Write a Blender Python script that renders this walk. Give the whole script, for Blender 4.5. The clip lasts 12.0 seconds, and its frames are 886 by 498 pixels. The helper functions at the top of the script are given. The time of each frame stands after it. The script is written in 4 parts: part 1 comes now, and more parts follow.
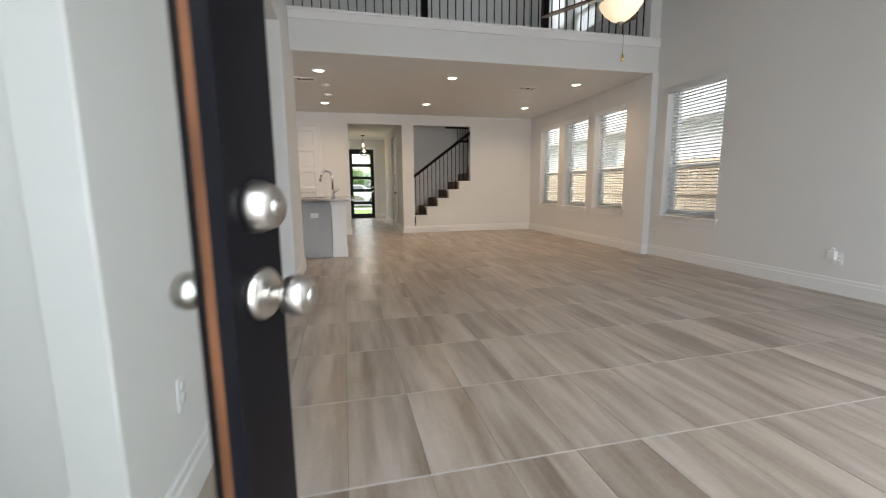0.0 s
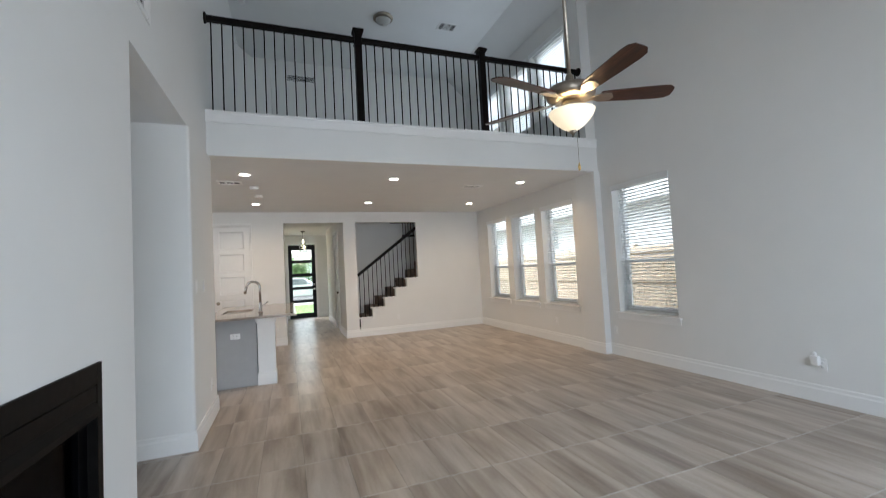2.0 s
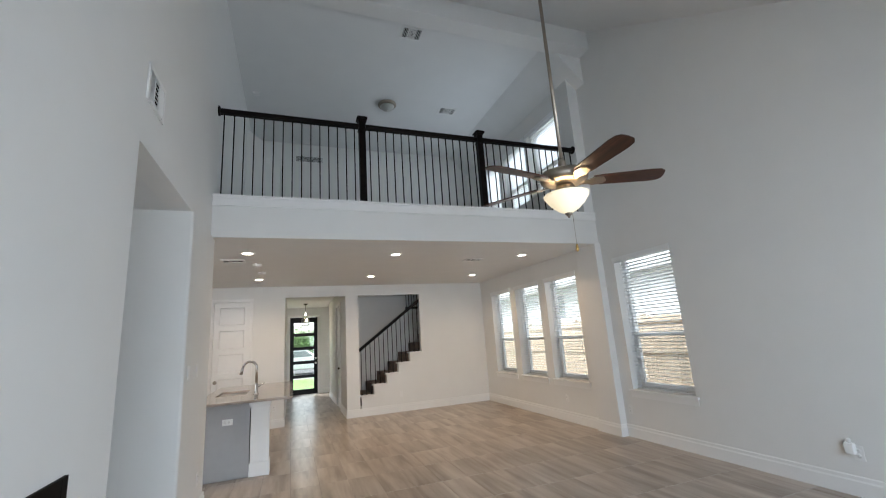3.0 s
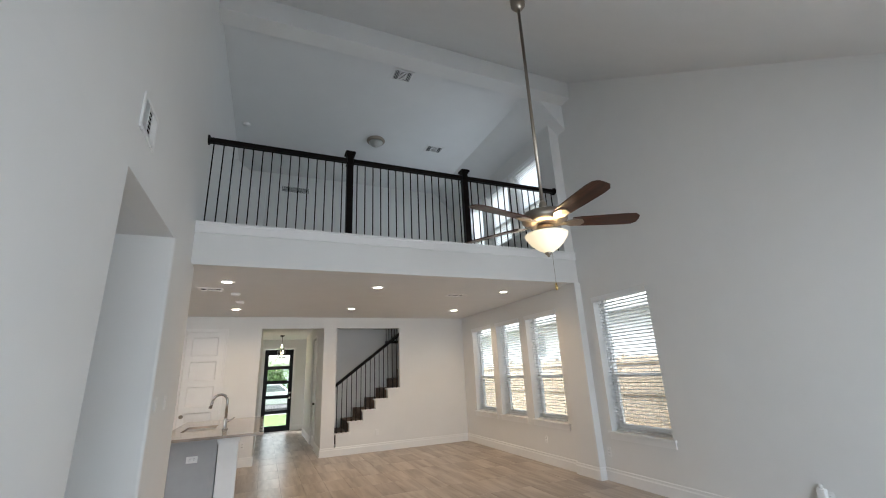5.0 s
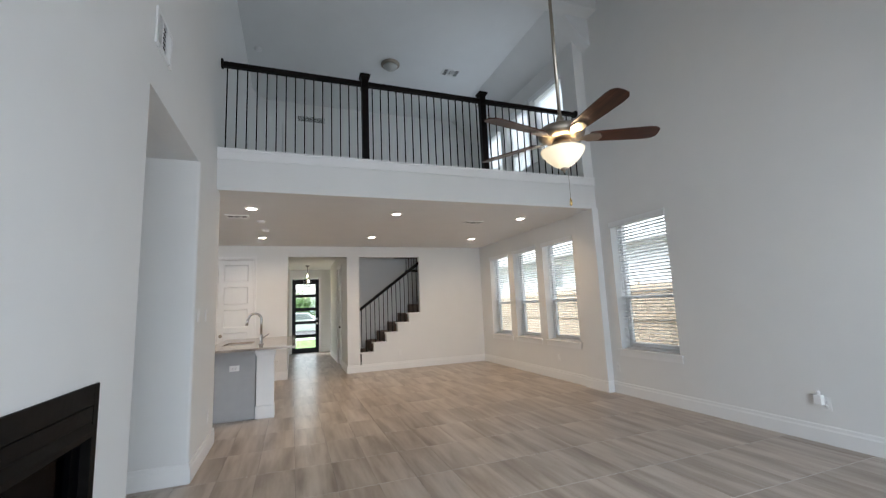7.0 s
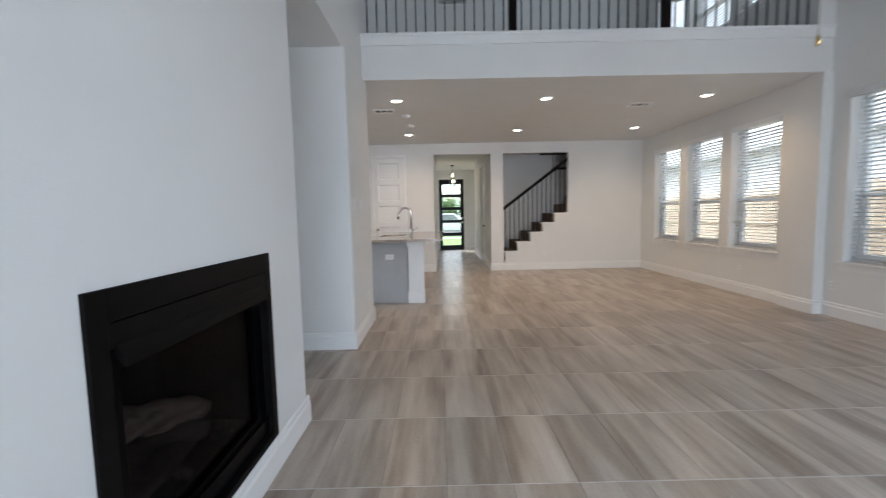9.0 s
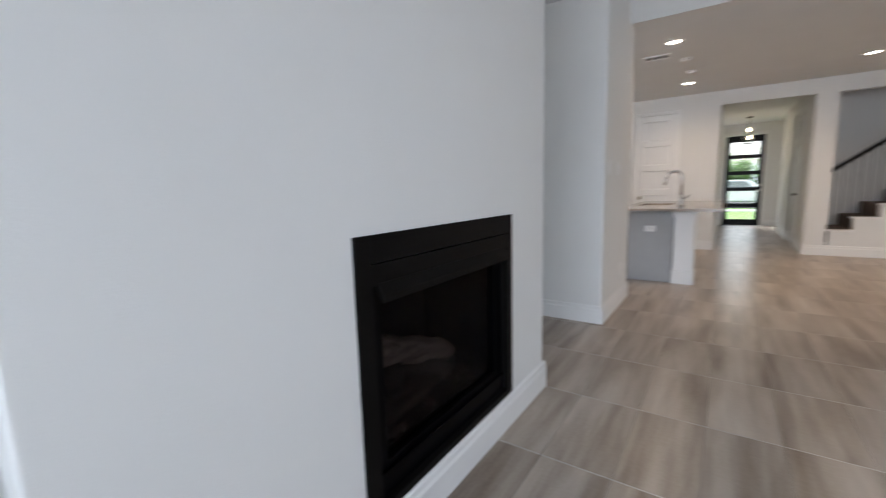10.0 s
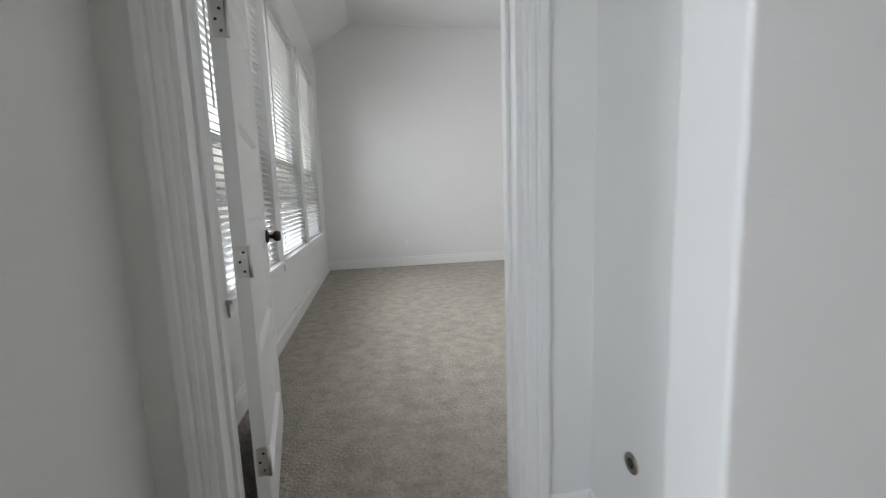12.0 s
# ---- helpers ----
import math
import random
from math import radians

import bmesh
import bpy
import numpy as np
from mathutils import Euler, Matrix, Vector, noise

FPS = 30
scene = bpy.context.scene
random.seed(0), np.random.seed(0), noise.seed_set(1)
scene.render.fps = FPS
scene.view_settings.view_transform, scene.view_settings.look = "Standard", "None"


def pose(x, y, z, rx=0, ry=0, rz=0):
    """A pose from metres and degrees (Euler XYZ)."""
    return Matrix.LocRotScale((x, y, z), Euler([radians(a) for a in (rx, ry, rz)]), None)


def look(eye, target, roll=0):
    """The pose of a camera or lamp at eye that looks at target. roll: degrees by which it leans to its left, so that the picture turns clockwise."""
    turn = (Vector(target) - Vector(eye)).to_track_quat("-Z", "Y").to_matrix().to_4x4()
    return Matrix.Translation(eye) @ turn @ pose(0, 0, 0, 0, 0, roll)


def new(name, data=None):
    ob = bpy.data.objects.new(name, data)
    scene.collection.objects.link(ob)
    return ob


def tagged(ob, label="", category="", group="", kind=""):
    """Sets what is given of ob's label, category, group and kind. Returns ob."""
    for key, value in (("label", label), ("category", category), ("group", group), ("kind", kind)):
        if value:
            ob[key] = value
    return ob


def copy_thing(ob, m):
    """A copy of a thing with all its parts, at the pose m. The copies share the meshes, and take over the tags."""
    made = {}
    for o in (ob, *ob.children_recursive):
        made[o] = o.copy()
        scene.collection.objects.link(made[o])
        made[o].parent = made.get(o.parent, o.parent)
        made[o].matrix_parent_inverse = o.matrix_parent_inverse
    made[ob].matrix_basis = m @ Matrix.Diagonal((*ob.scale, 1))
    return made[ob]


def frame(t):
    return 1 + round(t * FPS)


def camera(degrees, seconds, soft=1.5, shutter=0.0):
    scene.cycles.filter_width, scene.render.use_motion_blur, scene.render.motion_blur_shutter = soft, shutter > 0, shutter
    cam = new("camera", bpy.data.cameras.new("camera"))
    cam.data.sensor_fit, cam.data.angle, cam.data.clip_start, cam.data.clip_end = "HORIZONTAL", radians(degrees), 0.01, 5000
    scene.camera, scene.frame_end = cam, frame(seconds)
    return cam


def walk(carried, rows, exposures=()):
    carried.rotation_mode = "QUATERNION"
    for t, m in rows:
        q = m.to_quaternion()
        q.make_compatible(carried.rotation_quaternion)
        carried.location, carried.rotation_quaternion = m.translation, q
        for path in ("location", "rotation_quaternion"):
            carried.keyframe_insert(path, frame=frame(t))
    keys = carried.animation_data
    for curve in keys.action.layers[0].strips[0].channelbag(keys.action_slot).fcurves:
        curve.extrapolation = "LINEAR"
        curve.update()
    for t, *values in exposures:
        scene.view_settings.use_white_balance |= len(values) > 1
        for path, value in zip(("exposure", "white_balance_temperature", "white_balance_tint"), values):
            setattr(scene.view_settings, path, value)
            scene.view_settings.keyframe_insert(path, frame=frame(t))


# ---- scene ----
EXPOSURE = 2.2
cam = camera(94.4, 12.0, soft=1.0, shutter=0.4)
PATH = [
    (0, (0.633, 0.335, 1.074), (1.092, 2.258, 0.777), -0.5),
    (0.5, (0.699, 0.571, 1.167), (1.284, 2.461, 0.874), -0.8),
    (1, (0.755, 0.727, 1.257), (1.436, 2.597, 1.054), -1.3),
    (1.5, (0.785, 0.878, 1.333), (1.497, 2.745, 1.258), -2.1),
    (2, (0.84, 0.968, 1.396), (1.551, 2.835, 1.49), -3.1),
    (2.5, (0.884, 0.997, 1.458), (1.574, 2.855, 1.732), -3.8),
    (3, (0.904, 0.973, 1.513), (1.594, 2.803, 1.929), -3.9),
    (5, (0.887, 0.928, 1.505), (1.647, 2.686, 2.079), -2.7),
    (5.5, (0.881, 0.91, 1.471), (1.646, 2.673, 2.028), -3.1),
    (6, (0.873, 0.888, 1.424), (1.629, 2.672, 1.919), -3.2),
    (6.5, (0.869, 0.869, 1.39), (1.608, 2.684, 1.792), -3.0),
    (8.5, (0.921, 1.037, 1.245), (1.194, 3.015, 1.132), -1.1),
    (9, (0.906, 1.2, 1.244), (0.915, 3.193, 1.075), -1.2),
    (9.5, (0.884, 1.312, 1.235), (0.39, 3.237, 1.015), -1.3),
    (10, (0.925, 1.342, 1.204), (-0.197, 2.972, 0.918), -1.6),
    (10.5, (0.923, 1.248, 1.181), (-0.687, 2.398, 0.886), -2.8),
    (11, (0.863, 1.14, 1.173), (-0.978, 1.867, 0.891), -2.2),
    (11.5, (0.716, 1.019, 1.19), (-1.207, 1.494, 0.919), -2.3),
    (12, (0.56, 0.941, 1.18), (-1.397, 1.259, 0.915), -2.0),
]
walk(cam, [(t, look(eye, target, roll)) for t, eye, target, roll in PATH], [(0, EXPOSURE - 0.1, 6500, 13), (1.5, EXPOSURE, 5900, 10), (5, EXPOSURE, 6080, 11), (9, EXPOSURE - 0.03, 5820, 12), (10.5, EXPOSURE - 0.2, 6150, 15), (12, EXPOSURE - 0.48, 6450, 14)])

# ---- world, sun, large lights ----
world = bpy.data.worlds.new("world")
scene.world = world
world.use_nodes = True
wn, wl = world.node_tree.nodes, world.node_tree.links
sky = wn.new("ShaderNodeTexSky")
sky.sky_type, sky.sun_disc, sky.sun_elevation, sky.sun_rotation = "NISHITA", False, radians(52), radians(-40)
sky.air_density, sky.dust_density = 1.6, 4.0
grey = wn.new("ShaderNodeHueSaturation")
grey.inputs["Saturation"].default_value = 0.3
wl.new(sky.outputs[0], grey.inputs["Color"])
wl.new(grey.outputs[0], wn["Background"].inputs["Color"])
wn["Background"].inputs["Strength"].default_value = 0.15


def lamp(name, kind, m, power, color, **more):
    data = bpy.data.lights.new(name, kind)
    data.energy, data.color = power, color
    if kind == "AREA":
        data.shape, data.size, data.size_y = "RECTANGLE", more["w"], more["h"]
        data.spread = more.get("spread", math.pi)
    elif kind == "SUN":
        data.angle = more["angle"]
    elif kind == "SPOT":
        data.spot_size, data.spot_blend, data.shadow_soft_size = more["cone"], 0.9, 0.05
    else:
        data.shadow_soft_size = more["r"]
    ob = new(name, data)
    ob.matrix_world = m
    return ob


lamp("sun", "SUN", look((-22, 26, 40), (0, 0, 0)), 1.5, (1.0, 0.96, 0.9), angle=radians(12))
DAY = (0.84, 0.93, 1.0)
# area lamps stand in for sky: bedroom, loft, doorway, plus assumed unseen rear windows
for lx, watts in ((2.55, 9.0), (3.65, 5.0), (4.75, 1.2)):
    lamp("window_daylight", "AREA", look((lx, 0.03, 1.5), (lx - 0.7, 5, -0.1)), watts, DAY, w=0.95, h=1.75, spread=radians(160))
lamp("doorway_daylight", "AREA", look((0.65, -0.25, 1.3), (0.65, 5, -0.3)), 5.0, DAY, w=0.9, h=2.1, spread=radians(150))
for ly in (6.72, 7.80, 8.84):
    lamp("loft_daylight", "AREA", look((5.06, ly, 4.53), (0, ly, 8.0)), 0.85, DAY, w=0.9, h=1.2, spread=radians(130))
for lx, watts in ((-5.11, 3.8), (-3.72, 9.5), (-2.33, 9.0)):
    lamp("bedroom_daylight", "AREA", look((lx, 0.17, 1.7), (lx, 5, 1.4)), watts, (0.95, 0.98, 1.0), w=1.0, h=2.0, spread=radians(136))

# ---- materials ----


def mat(name, color, rough=0.5, metal=0.0, grain=None, bump=None, spread=0.06, coat=0.0, spec=0.5, emit=None, power=0.0, trans=0.0):
    """A surface with fine and broad variation. grain: (scale, stretch xyz); bump: (scale, height)."""
    m = bpy.data.materials.new(name)
    m.use_nodes = True
    n, k = m.node_tree.nodes, m.node_tree.links
    b = n["Principled BSDF"]
    b.inputs["Base Color"].default_value = (*color, 1)
    b.inputs["Roughness"].default_value, b.inputs["Metallic"].default_value = rough, metal
    b.inputs["Coat Weight"].default_value, b.inputs["Specular IOR Level"].default_value = coat, spec
    co = n.new("ShaderNodeTexCoord")
    if grain:
        scale, stretch = grain
        mp = n.new("ShaderNodeMapping")
        mp.inputs["Scale"].default_value = stretch
        info = n.new("ShaderNodeObjectInfo")
        add = n.new("ShaderNodeVectorMath")
        add.operation = "MULTIPLY_ADD"
        add.inputs[1].default_value = (1, 1, 1)
        times = n.new("ShaderNodeMath")
        times.operation, times.inputs[1].default_value = "MULTIPLY", 37.0
        k.new(info.outputs["Random"], times.inputs[0])
        k.new(co.outputs["Object"], add.inputs[0])
        k.new(times.outputs[0], add.inputs[2])
        k.new(add.outputs[0], mp.inputs["Vector"])
        tone = None
        for i, (f, w) in enumerate(((scale, 1.0), (scale * 0.13, 1.0))):
            t = n.new("ShaderNodeTexNoise")
            t.inputs["Scale"].default_value, t.inputs["Detail"].default_value = f, 5
            k.new(mp.outputs[0], t.inputs["Vector"])
            r = n.new("ShaderNodeMapRange")
            r.inputs["From Min"].default_value, r.inputs["From Max"].default_value = 0.3, 0.7
            r.inputs["To Min"].default_value, r.inputs["To Max"].default_value = 1 - spread * w, 1 + spread * w
            k.new(t.outputs["Fac"], r.inputs["Value"])
            mul = n.new("ShaderNodeVectorMath")
            mul.operation = "SCALE"
            if tone is None:
                mul.inputs[0].default_value = color
            else:
                k.new(tone.outputs[0], mul.inputs[0])
            k.new(r.outputs[0], mul.inputs["Scale"])
            tone = mul
            if i == 0:
                rr = n.new("ShaderNodeMapRange")
                rr.inputs["To Min"].default_value, rr.inputs["To Max"].default_value = max(rough - 0.08, 0.02), min(rough + 0.08, 1)
                k.new(t.outputs["Fac"], rr.inputs["Value"])
                k.new(rr.outputs[0], b.inputs["Roughness"])
        k.new(tone.outputs[0], b.inputs["Base Color"])
    if bump:
        t = n.new("ShaderNodeTexNoise")
        t.inputs["Scale"].default_value, t.inputs["Detail"].default_value = bump[0], 3
        k.new(co.outputs["Object"], t.inputs["Vector"])
        bp = n.new("ShaderNodeBump")
        bp.inputs["Strength"].default_value, bp.inputs["Distance"].default_value = 1.0, bump[1]
        k.new(t.outputs["Fac"], bp.inputs["Height"])
        k.new(bp.outputs[0], b.inputs["Normal"])
    if emit:
        b.inputs["Emission Color"].default_value, b.inputs["Emission Strength"].default_value = (*emit, 1), power
    if trans:
        b.inputs["Transmission Weight"].default_value = trans
    return m


def glass_mat(name, tint, least=0.03, most=0.6):
    m = bpy.data.materials.new(name)
    m.use_nodes = True
    n, k = m.node_tree.nodes, m.node_tree.links
    n.remove(n["Principled BSDF"])
    clear, gloss, mix, fr, steep = (n.new("ShaderNode" + s) for s in ("BsdfTransparent", "BsdfGlossy", "MixShader", "LayerWeight", "Math"))
    clear.inputs["Color"].default_value = (*tint, 1)
    gloss.inputs["Roughness"].default_value = 0.01
    steep.operation, steep.inputs[1].default_value = "POWER", 4.0
    low = n.new("ShaderNodeMath")
    low.operation, low.inputs[1].default_value, low.inputs[2].default_value = "MULTIPLY_ADD", most, least
    k.new(fr.outputs["Facing"], steep.inputs[0])
    k.new(steep.outputs[0], low.inputs[0])
    k.new(low.outputs[0], mix.inputs[0])
    k.new(clear.outputs[0], mix.inputs[1])
    k.new(gloss.outputs[0], mix.inputs[2])
    k.new(mix.outputs[0], n["Material Output"].inputs["Surface"])
    return m


def tile_mat():
    """Porcelain planks with long soft streaks in taupe and grey, varied from tile to tile."""
    m = mat("tile_porcelain", (0.28, 0.245, 0.21), 0.3)
    n, k = m.node_tree.nodes, m.node_tree.links
    b = n["Principled BSDF"]
    co, info = n.new("ShaderNodeTexCoord"), n.new("ShaderNodeObjectInfo")
    geo = n.new("ShaderNodeNewGeometry")
    rnd = n.new("ShaderNodeMath")
    rnd.operation = "ADD"
    k.new(info.outputs["Random"], rnd.inputs[0])
    k.new(geo.outputs["Random Per Island"], rnd.inputs[1])
    off = n.new("ShaderNodeMath")
    off.operation, off.inputs[1].default_value = "MULTIPLY", 61.0
    k.new(rnd.outputs[0], off.inputs[0])
    add = n.new("ShaderNodeVectorMath")
    k.new(co.outputs["Object"], add.inputs[0])
    k.new(off.outputs[0], add.inputs[1])
    mixed = None
    for scale, stretch, weight in ((2.4, (2.5, 0.36, 1), 0.62), (6.0, (2.3, 0.17, 1), 0.30), (60.0, (1, 1, 1), 0.08)):
        mp, t, mu = n.new("ShaderNodeMapping"), n.new("ShaderNodeTexNoise"), n.new("ShaderNodeMath")
        mp.inputs["Scale"].default_value = stretch
        t.inputs["Scale"].default_value, t.inputs["Detail"].default_value, t.inputs["Distortion"].default_value = scale, 4, 0.35
        mu.operation, mu.inputs[1].default_value = "MULTIPLY_ADD", weight
        k.new(add.outputs[0], mp.inputs["Vector"])
        k.new(mp.outputs[0], t.inputs["Vector"])
        k.new(t.outputs["Fac"], mu.inputs[0])
        if mixed:
            k.new(mixed.outputs[0], mu.inputs[2])
        else:
            mu.inputs[2].default_value = 0.0
        mixed = mu
    ramp = n.new("ShaderNodeValToRGB")
    el = ramp.color_ramp.elements
    el[0].position, el[0].color = 0.34, (0.20, 0.152, 0.115, 1)
    el[1].position, el[1].color = 0.68, (0.53, 0.475, 0.41, 1)
    e = el.new(0.46)
    e.color = (0.325, 0.268, 0.215, 1)
    e = el.new(0.56)
    e.color = (0.43, 0.37, 0.31, 1)
    k.new(mixed.outputs[0], ramp.inputs[0])
    each = n.new("ShaderNodeMapRange")
    each.inputs["To Min"].default_value, each.inputs["To Max"].default_value = 0.93, 1.07
    k.new(info.outputs["Random"], each.inputs["Value"])
    sc = n.new("ShaderNodeVectorMath")
    sc.operation = "SCALE"
    k.new(ramp.outputs[0], sc.inputs[0])
    k.new(each.outputs[0], sc.inputs["Scale"])
    k.new(sc.outputs[0], b.inputs["Base Color"])
    rr = n.new("ShaderNodeMapRange")
    rr.inputs["To Min"].default_value, rr.inputs["To Max"].default_value = 0.25, 0.36
    k.new(mixed.outputs[0], rr.inputs["Value"])
    k.new(rr.outputs[0], b.inputs["Roughness"])
    return m


WALL = mat("wall_paint", (0.765, 0.765, 0.75), 0.62, grain=(3.0, (1, 1, 1)), bump=(220, 0.0006), spread=0.012)
CEIL = mat("ceiling_paint", (0.76, 0.765, 0.76), 0.8, grain=(3.0, (1, 1, 1)), bump=(160, 0.001), spread=0.015)
TRIM = mat("trim_paint", (0.82, 0.82, 0.81), 0.32, grain=(9.0, (1, 1, 1)), spread=0.012)
# for cross joints only: their bright reflection is put into the colour
LIT_GROUT = mat("lit_grout", (0.56, 0.54, 0.51), 0.6, grain=(30.0, (1, 1, 1)), bump=(300, 0.001), spread=0.12)
TILE = tile_mat()
CARPET = mat("carpet_pile", (0.50, 0.46, 0.395), 0.95, grain=(75.0, (1, 1, 1)), bump=(75, 0.035), spread=0.17)
BLACK = mat("black_door_paint", (0.004, 0.004, 0.006), 0.35, spec=0.2, grain=(20.0, (1, 1, 0.2)), spread=0.25)
IRON = mat("black_iron", (0.006, 0.006, 0.006), 0.5, spec=0.15, grain=(40.0, (1, 1, 1)), spread=0.3)
DARKWOOD = mat("espresso_wood", (0.007, 0.0045, 0.004), 0.45, spec=0.13, grain=(18.0, (0.4, 6, 6)), spread=0.45)
NICKEL = mat("brushed_nickel", (0.62, 0.60, 0.56), 0.3, 1.0)
FANMETAL = mat("antique_nickel", (0.34, 0.30, 0.25), 0.36, 1.0)
BRASS = mat("polished_brass", (0.75, 0.52, 0.2), 0.25, 1.0)
CHROME = mat("chrome", (0.55, 0.55, 0.55), 0.08, 1.0)
BRONZE = mat("dark_bronze", (0.05, 0.042, 0.036), 0.35, 0.9)
WALNUT = mat("walnut_blade", (0.045, 0.018, 0.011), 0.35, spec=0.3, grain=(14.0, (0.8, 9, 9)), spread=0.5)
FIREBLACK = mat("matte_black_steel", (0.005, 0.0045, 0.0042), 0.5, spec=0.07, grain=(30.0, (1, 1, 1)), spread=0.2)
FIREBRICK = mat("firebox_panel", (0.003, 0.003, 0.004), 0.9, spec=0.05, grain=(14.0, (1, 1, 1)), bump=(30, 0.004), spread=0.3)
PALELOG = mat("pale_ceramic_log", (0.27, 0.19, 0.14), 0.9, spec=0.1, grain=(9.0, (1, 1, 4)), bump=(40, 0.02), spread=0.4)
FIREINNER = mat("black_firebox_steel", (0.001, 0.001, 0.0015), 0.35, spec=0.05, grain=(30.0, (1, 1, 1)), spread=0.3)
LOG = mat("ceramic_log", (0.04, 0.029, 0.023), 0.9, spec=0.1, grain=(9.0, (1, 1, 4)), bump=(40, 0.02), spread=0.6)
PLASTIC = mat("white_plastic", (0.8, 0.8, 0.79), 0.3, grain=(12.0, (1, 1, 1)), spread=0.01)
BLIND = mat("blind_slat", (0.82, 0.83, 0.83), 0.4, grain=(12.0, (1, 6, 1)), spread=0.015)
thin, both = BLIND.node_tree.nodes.new("ShaderNodeBsdfTranslucent"), BLIND.node_tree.nodes.new("ShaderNodeMixShader")
thin.inputs["Color"].default_value, both.inputs[0].default_value = (0.88, 0.89, 0.90, 1), 0.42
BLIND.node_tree.links.new(BLIND.node_tree.nodes["Principled BSDF"].outputs[0], both.inputs[1])
BLIND.node_tree.links.new(thin.outputs[0], both.inputs[2])
BLIND.node_tree.links.new(both.outputs[0], BLIND.node_tree.nodes["Material Output"].inputs["Surface"])
VINYL = mat("window_vinyl", (0.8, 0.8, 0.79), 0.35, grain=(12.0, (1, 1, 1)), spread=0.02)
CABINET = mat("grey_cabinet_paint", (0.36, 0.365, 0.37), 0.45, grain=(10.0, (1, 1, 1)), spread=0.03)
STONE = mat("quartz_counter", (0.29, 0.25, 0.215), 0.12, grain=(7.0, (1, 2, 1)), spread=0.3)
STAIR = mat("stair_carpet", (0.16, 0.115, 0.09), 0.95, grain=(60.0, (1, 1, 1)), bump=(200, 0.004), spread=0.3)
FENCE = mat("cedar_board", (0.50, 0.405, 0.31), 0.8, grain=(12.0, (5, 5, 0.5)), bump=(90, 0.002), spread=0.2)
# assumed ground colour, pale and neutral to bounce light up at the blinds
PALE_GROUND = mat("pale_bounce_ground", (0.34, 0.315, 0.27), 0.95, grain=(14.0, (1, 1, 1)), bump=(40, 0.03), spread=0.3)
GRASS = mat("lawn_grass", (0.13, 0.24, 0.045), 0.95, grain=(30.0, (1, 1, 1)), bump=(60, 0.03), spread=0.5)
CONCRETE = mat("concrete", (0.42, 0.41, 0.39), 0.85, grain=(12.0, (1, 1, 1)), bump=(80, 0.003), spread=0.12)
ASPHALT = mat("asphalt", (0.06, 0.06, 0.06), 0.9, grain=(40.0, (1, 1, 1)), spread=0.3)
BRICK = mat("pale_brick_wall", (0.50, 0.51, 0.52), 0.85, grain=(9.0, (1, 1, 3)), bump=(30, 0.01), spread=0.15)
ROOF = mat("grey_shingles", (0.40, 0.40, 0.40), 0.9, grain=(22.0, (1, 1, 3)), bump=(40, 0.01), spread=0.3)
LEAF = mat("leaf", (0.12, 0.22, 0.05), 0.7, grain=(12.0, (1, 1, 1)), spread=0.5)
BARK = mat("bark", (0.12, 0.09, 0.065), 0.9, grain=(20.0, (1, 1, 0.3)), bump=(40, 0.01), spread=0.4)
CARPAINT = mat("white_car_paint", (0.7, 0.7, 0.7), 0.2, coat=0.5)
CARGLASS = mat("car_window_glass", (0.2, 0.22, 0.23), 0.1)
RUBBER = mat("rubber", (0.02, 0.02, 0.02), 0.8)
SCREEN = glass_mat("insect_screen", (0.88, 0.88, 0.87))
GLASS = glass_mat("clear_glass", (0.95, 0.97, 0.96))
SMOKED = glass_mat("fireplace_glass", (0.62, 0.63, 0.66), 0.006, 0.15)
CANLIGHT = mat("lamp_disc", (0.9, 0.9, 0.9), 0.5, emit=(1.0, 0.88, 0.70), power=7.0)
BOWL = mat("alabaster_glass", (0.85, 0.78, 0.62), 0.35, emit=(1.0, 0.80, 0.48), power=0.16)
BULB = mat("bulb", (0.9, 0.9, 0.9), 0.5, emit=(1.0, 0.80, 0.5), power=4.0)
FROST = mat("unlit_frosted_glass", (0.42, 0.42, 0.40), 0.3)
# near-black colour for the shade inside vents, outlet slots and the port
PAINTED_HOLE = mat("painted_slot_shade", (0.015, 0.015, 0.015), 0.9)
SILVER = mat("hinge_steel", (0.68, 0.68, 0.66), 0.3, 1.0)
WOODEDGE = mat("stained_door_edge", (0.17, 0.07, 0.03), 0.4, grain=(20.0, (4, 4, 0.4)), spread=0.4)

# ---- builders ----


def grid(*boxes, bevel=0.0):
    """A bmesh of boxes (x0, x1, y0, y1, z0, z1)."""
    bm = bmesh.new()
    for x0, x1, y0, y1, z0, z1 in boxes:
        v = [bm.verts.new((x, y, z)) for z in (z0, z1) for x, y in ((x0, y0), (x1, y0), (x1, y1), (x0, y1))]
        for f in ((3, 2, 1, 0), (4, 5, 6, 7), (0, 1, 5, 4), (1, 2, 6, 5), (2, 3, 7, 6), (3, 0, 4, 7)):
            bm.faces.new([v[i] for i in f])
    if bevel:
        bmesh.ops.bevel(bm, geom=bm.edges[:], offset=bevel, segments=2, profile=0.6, affect="EDGES")
    return bm


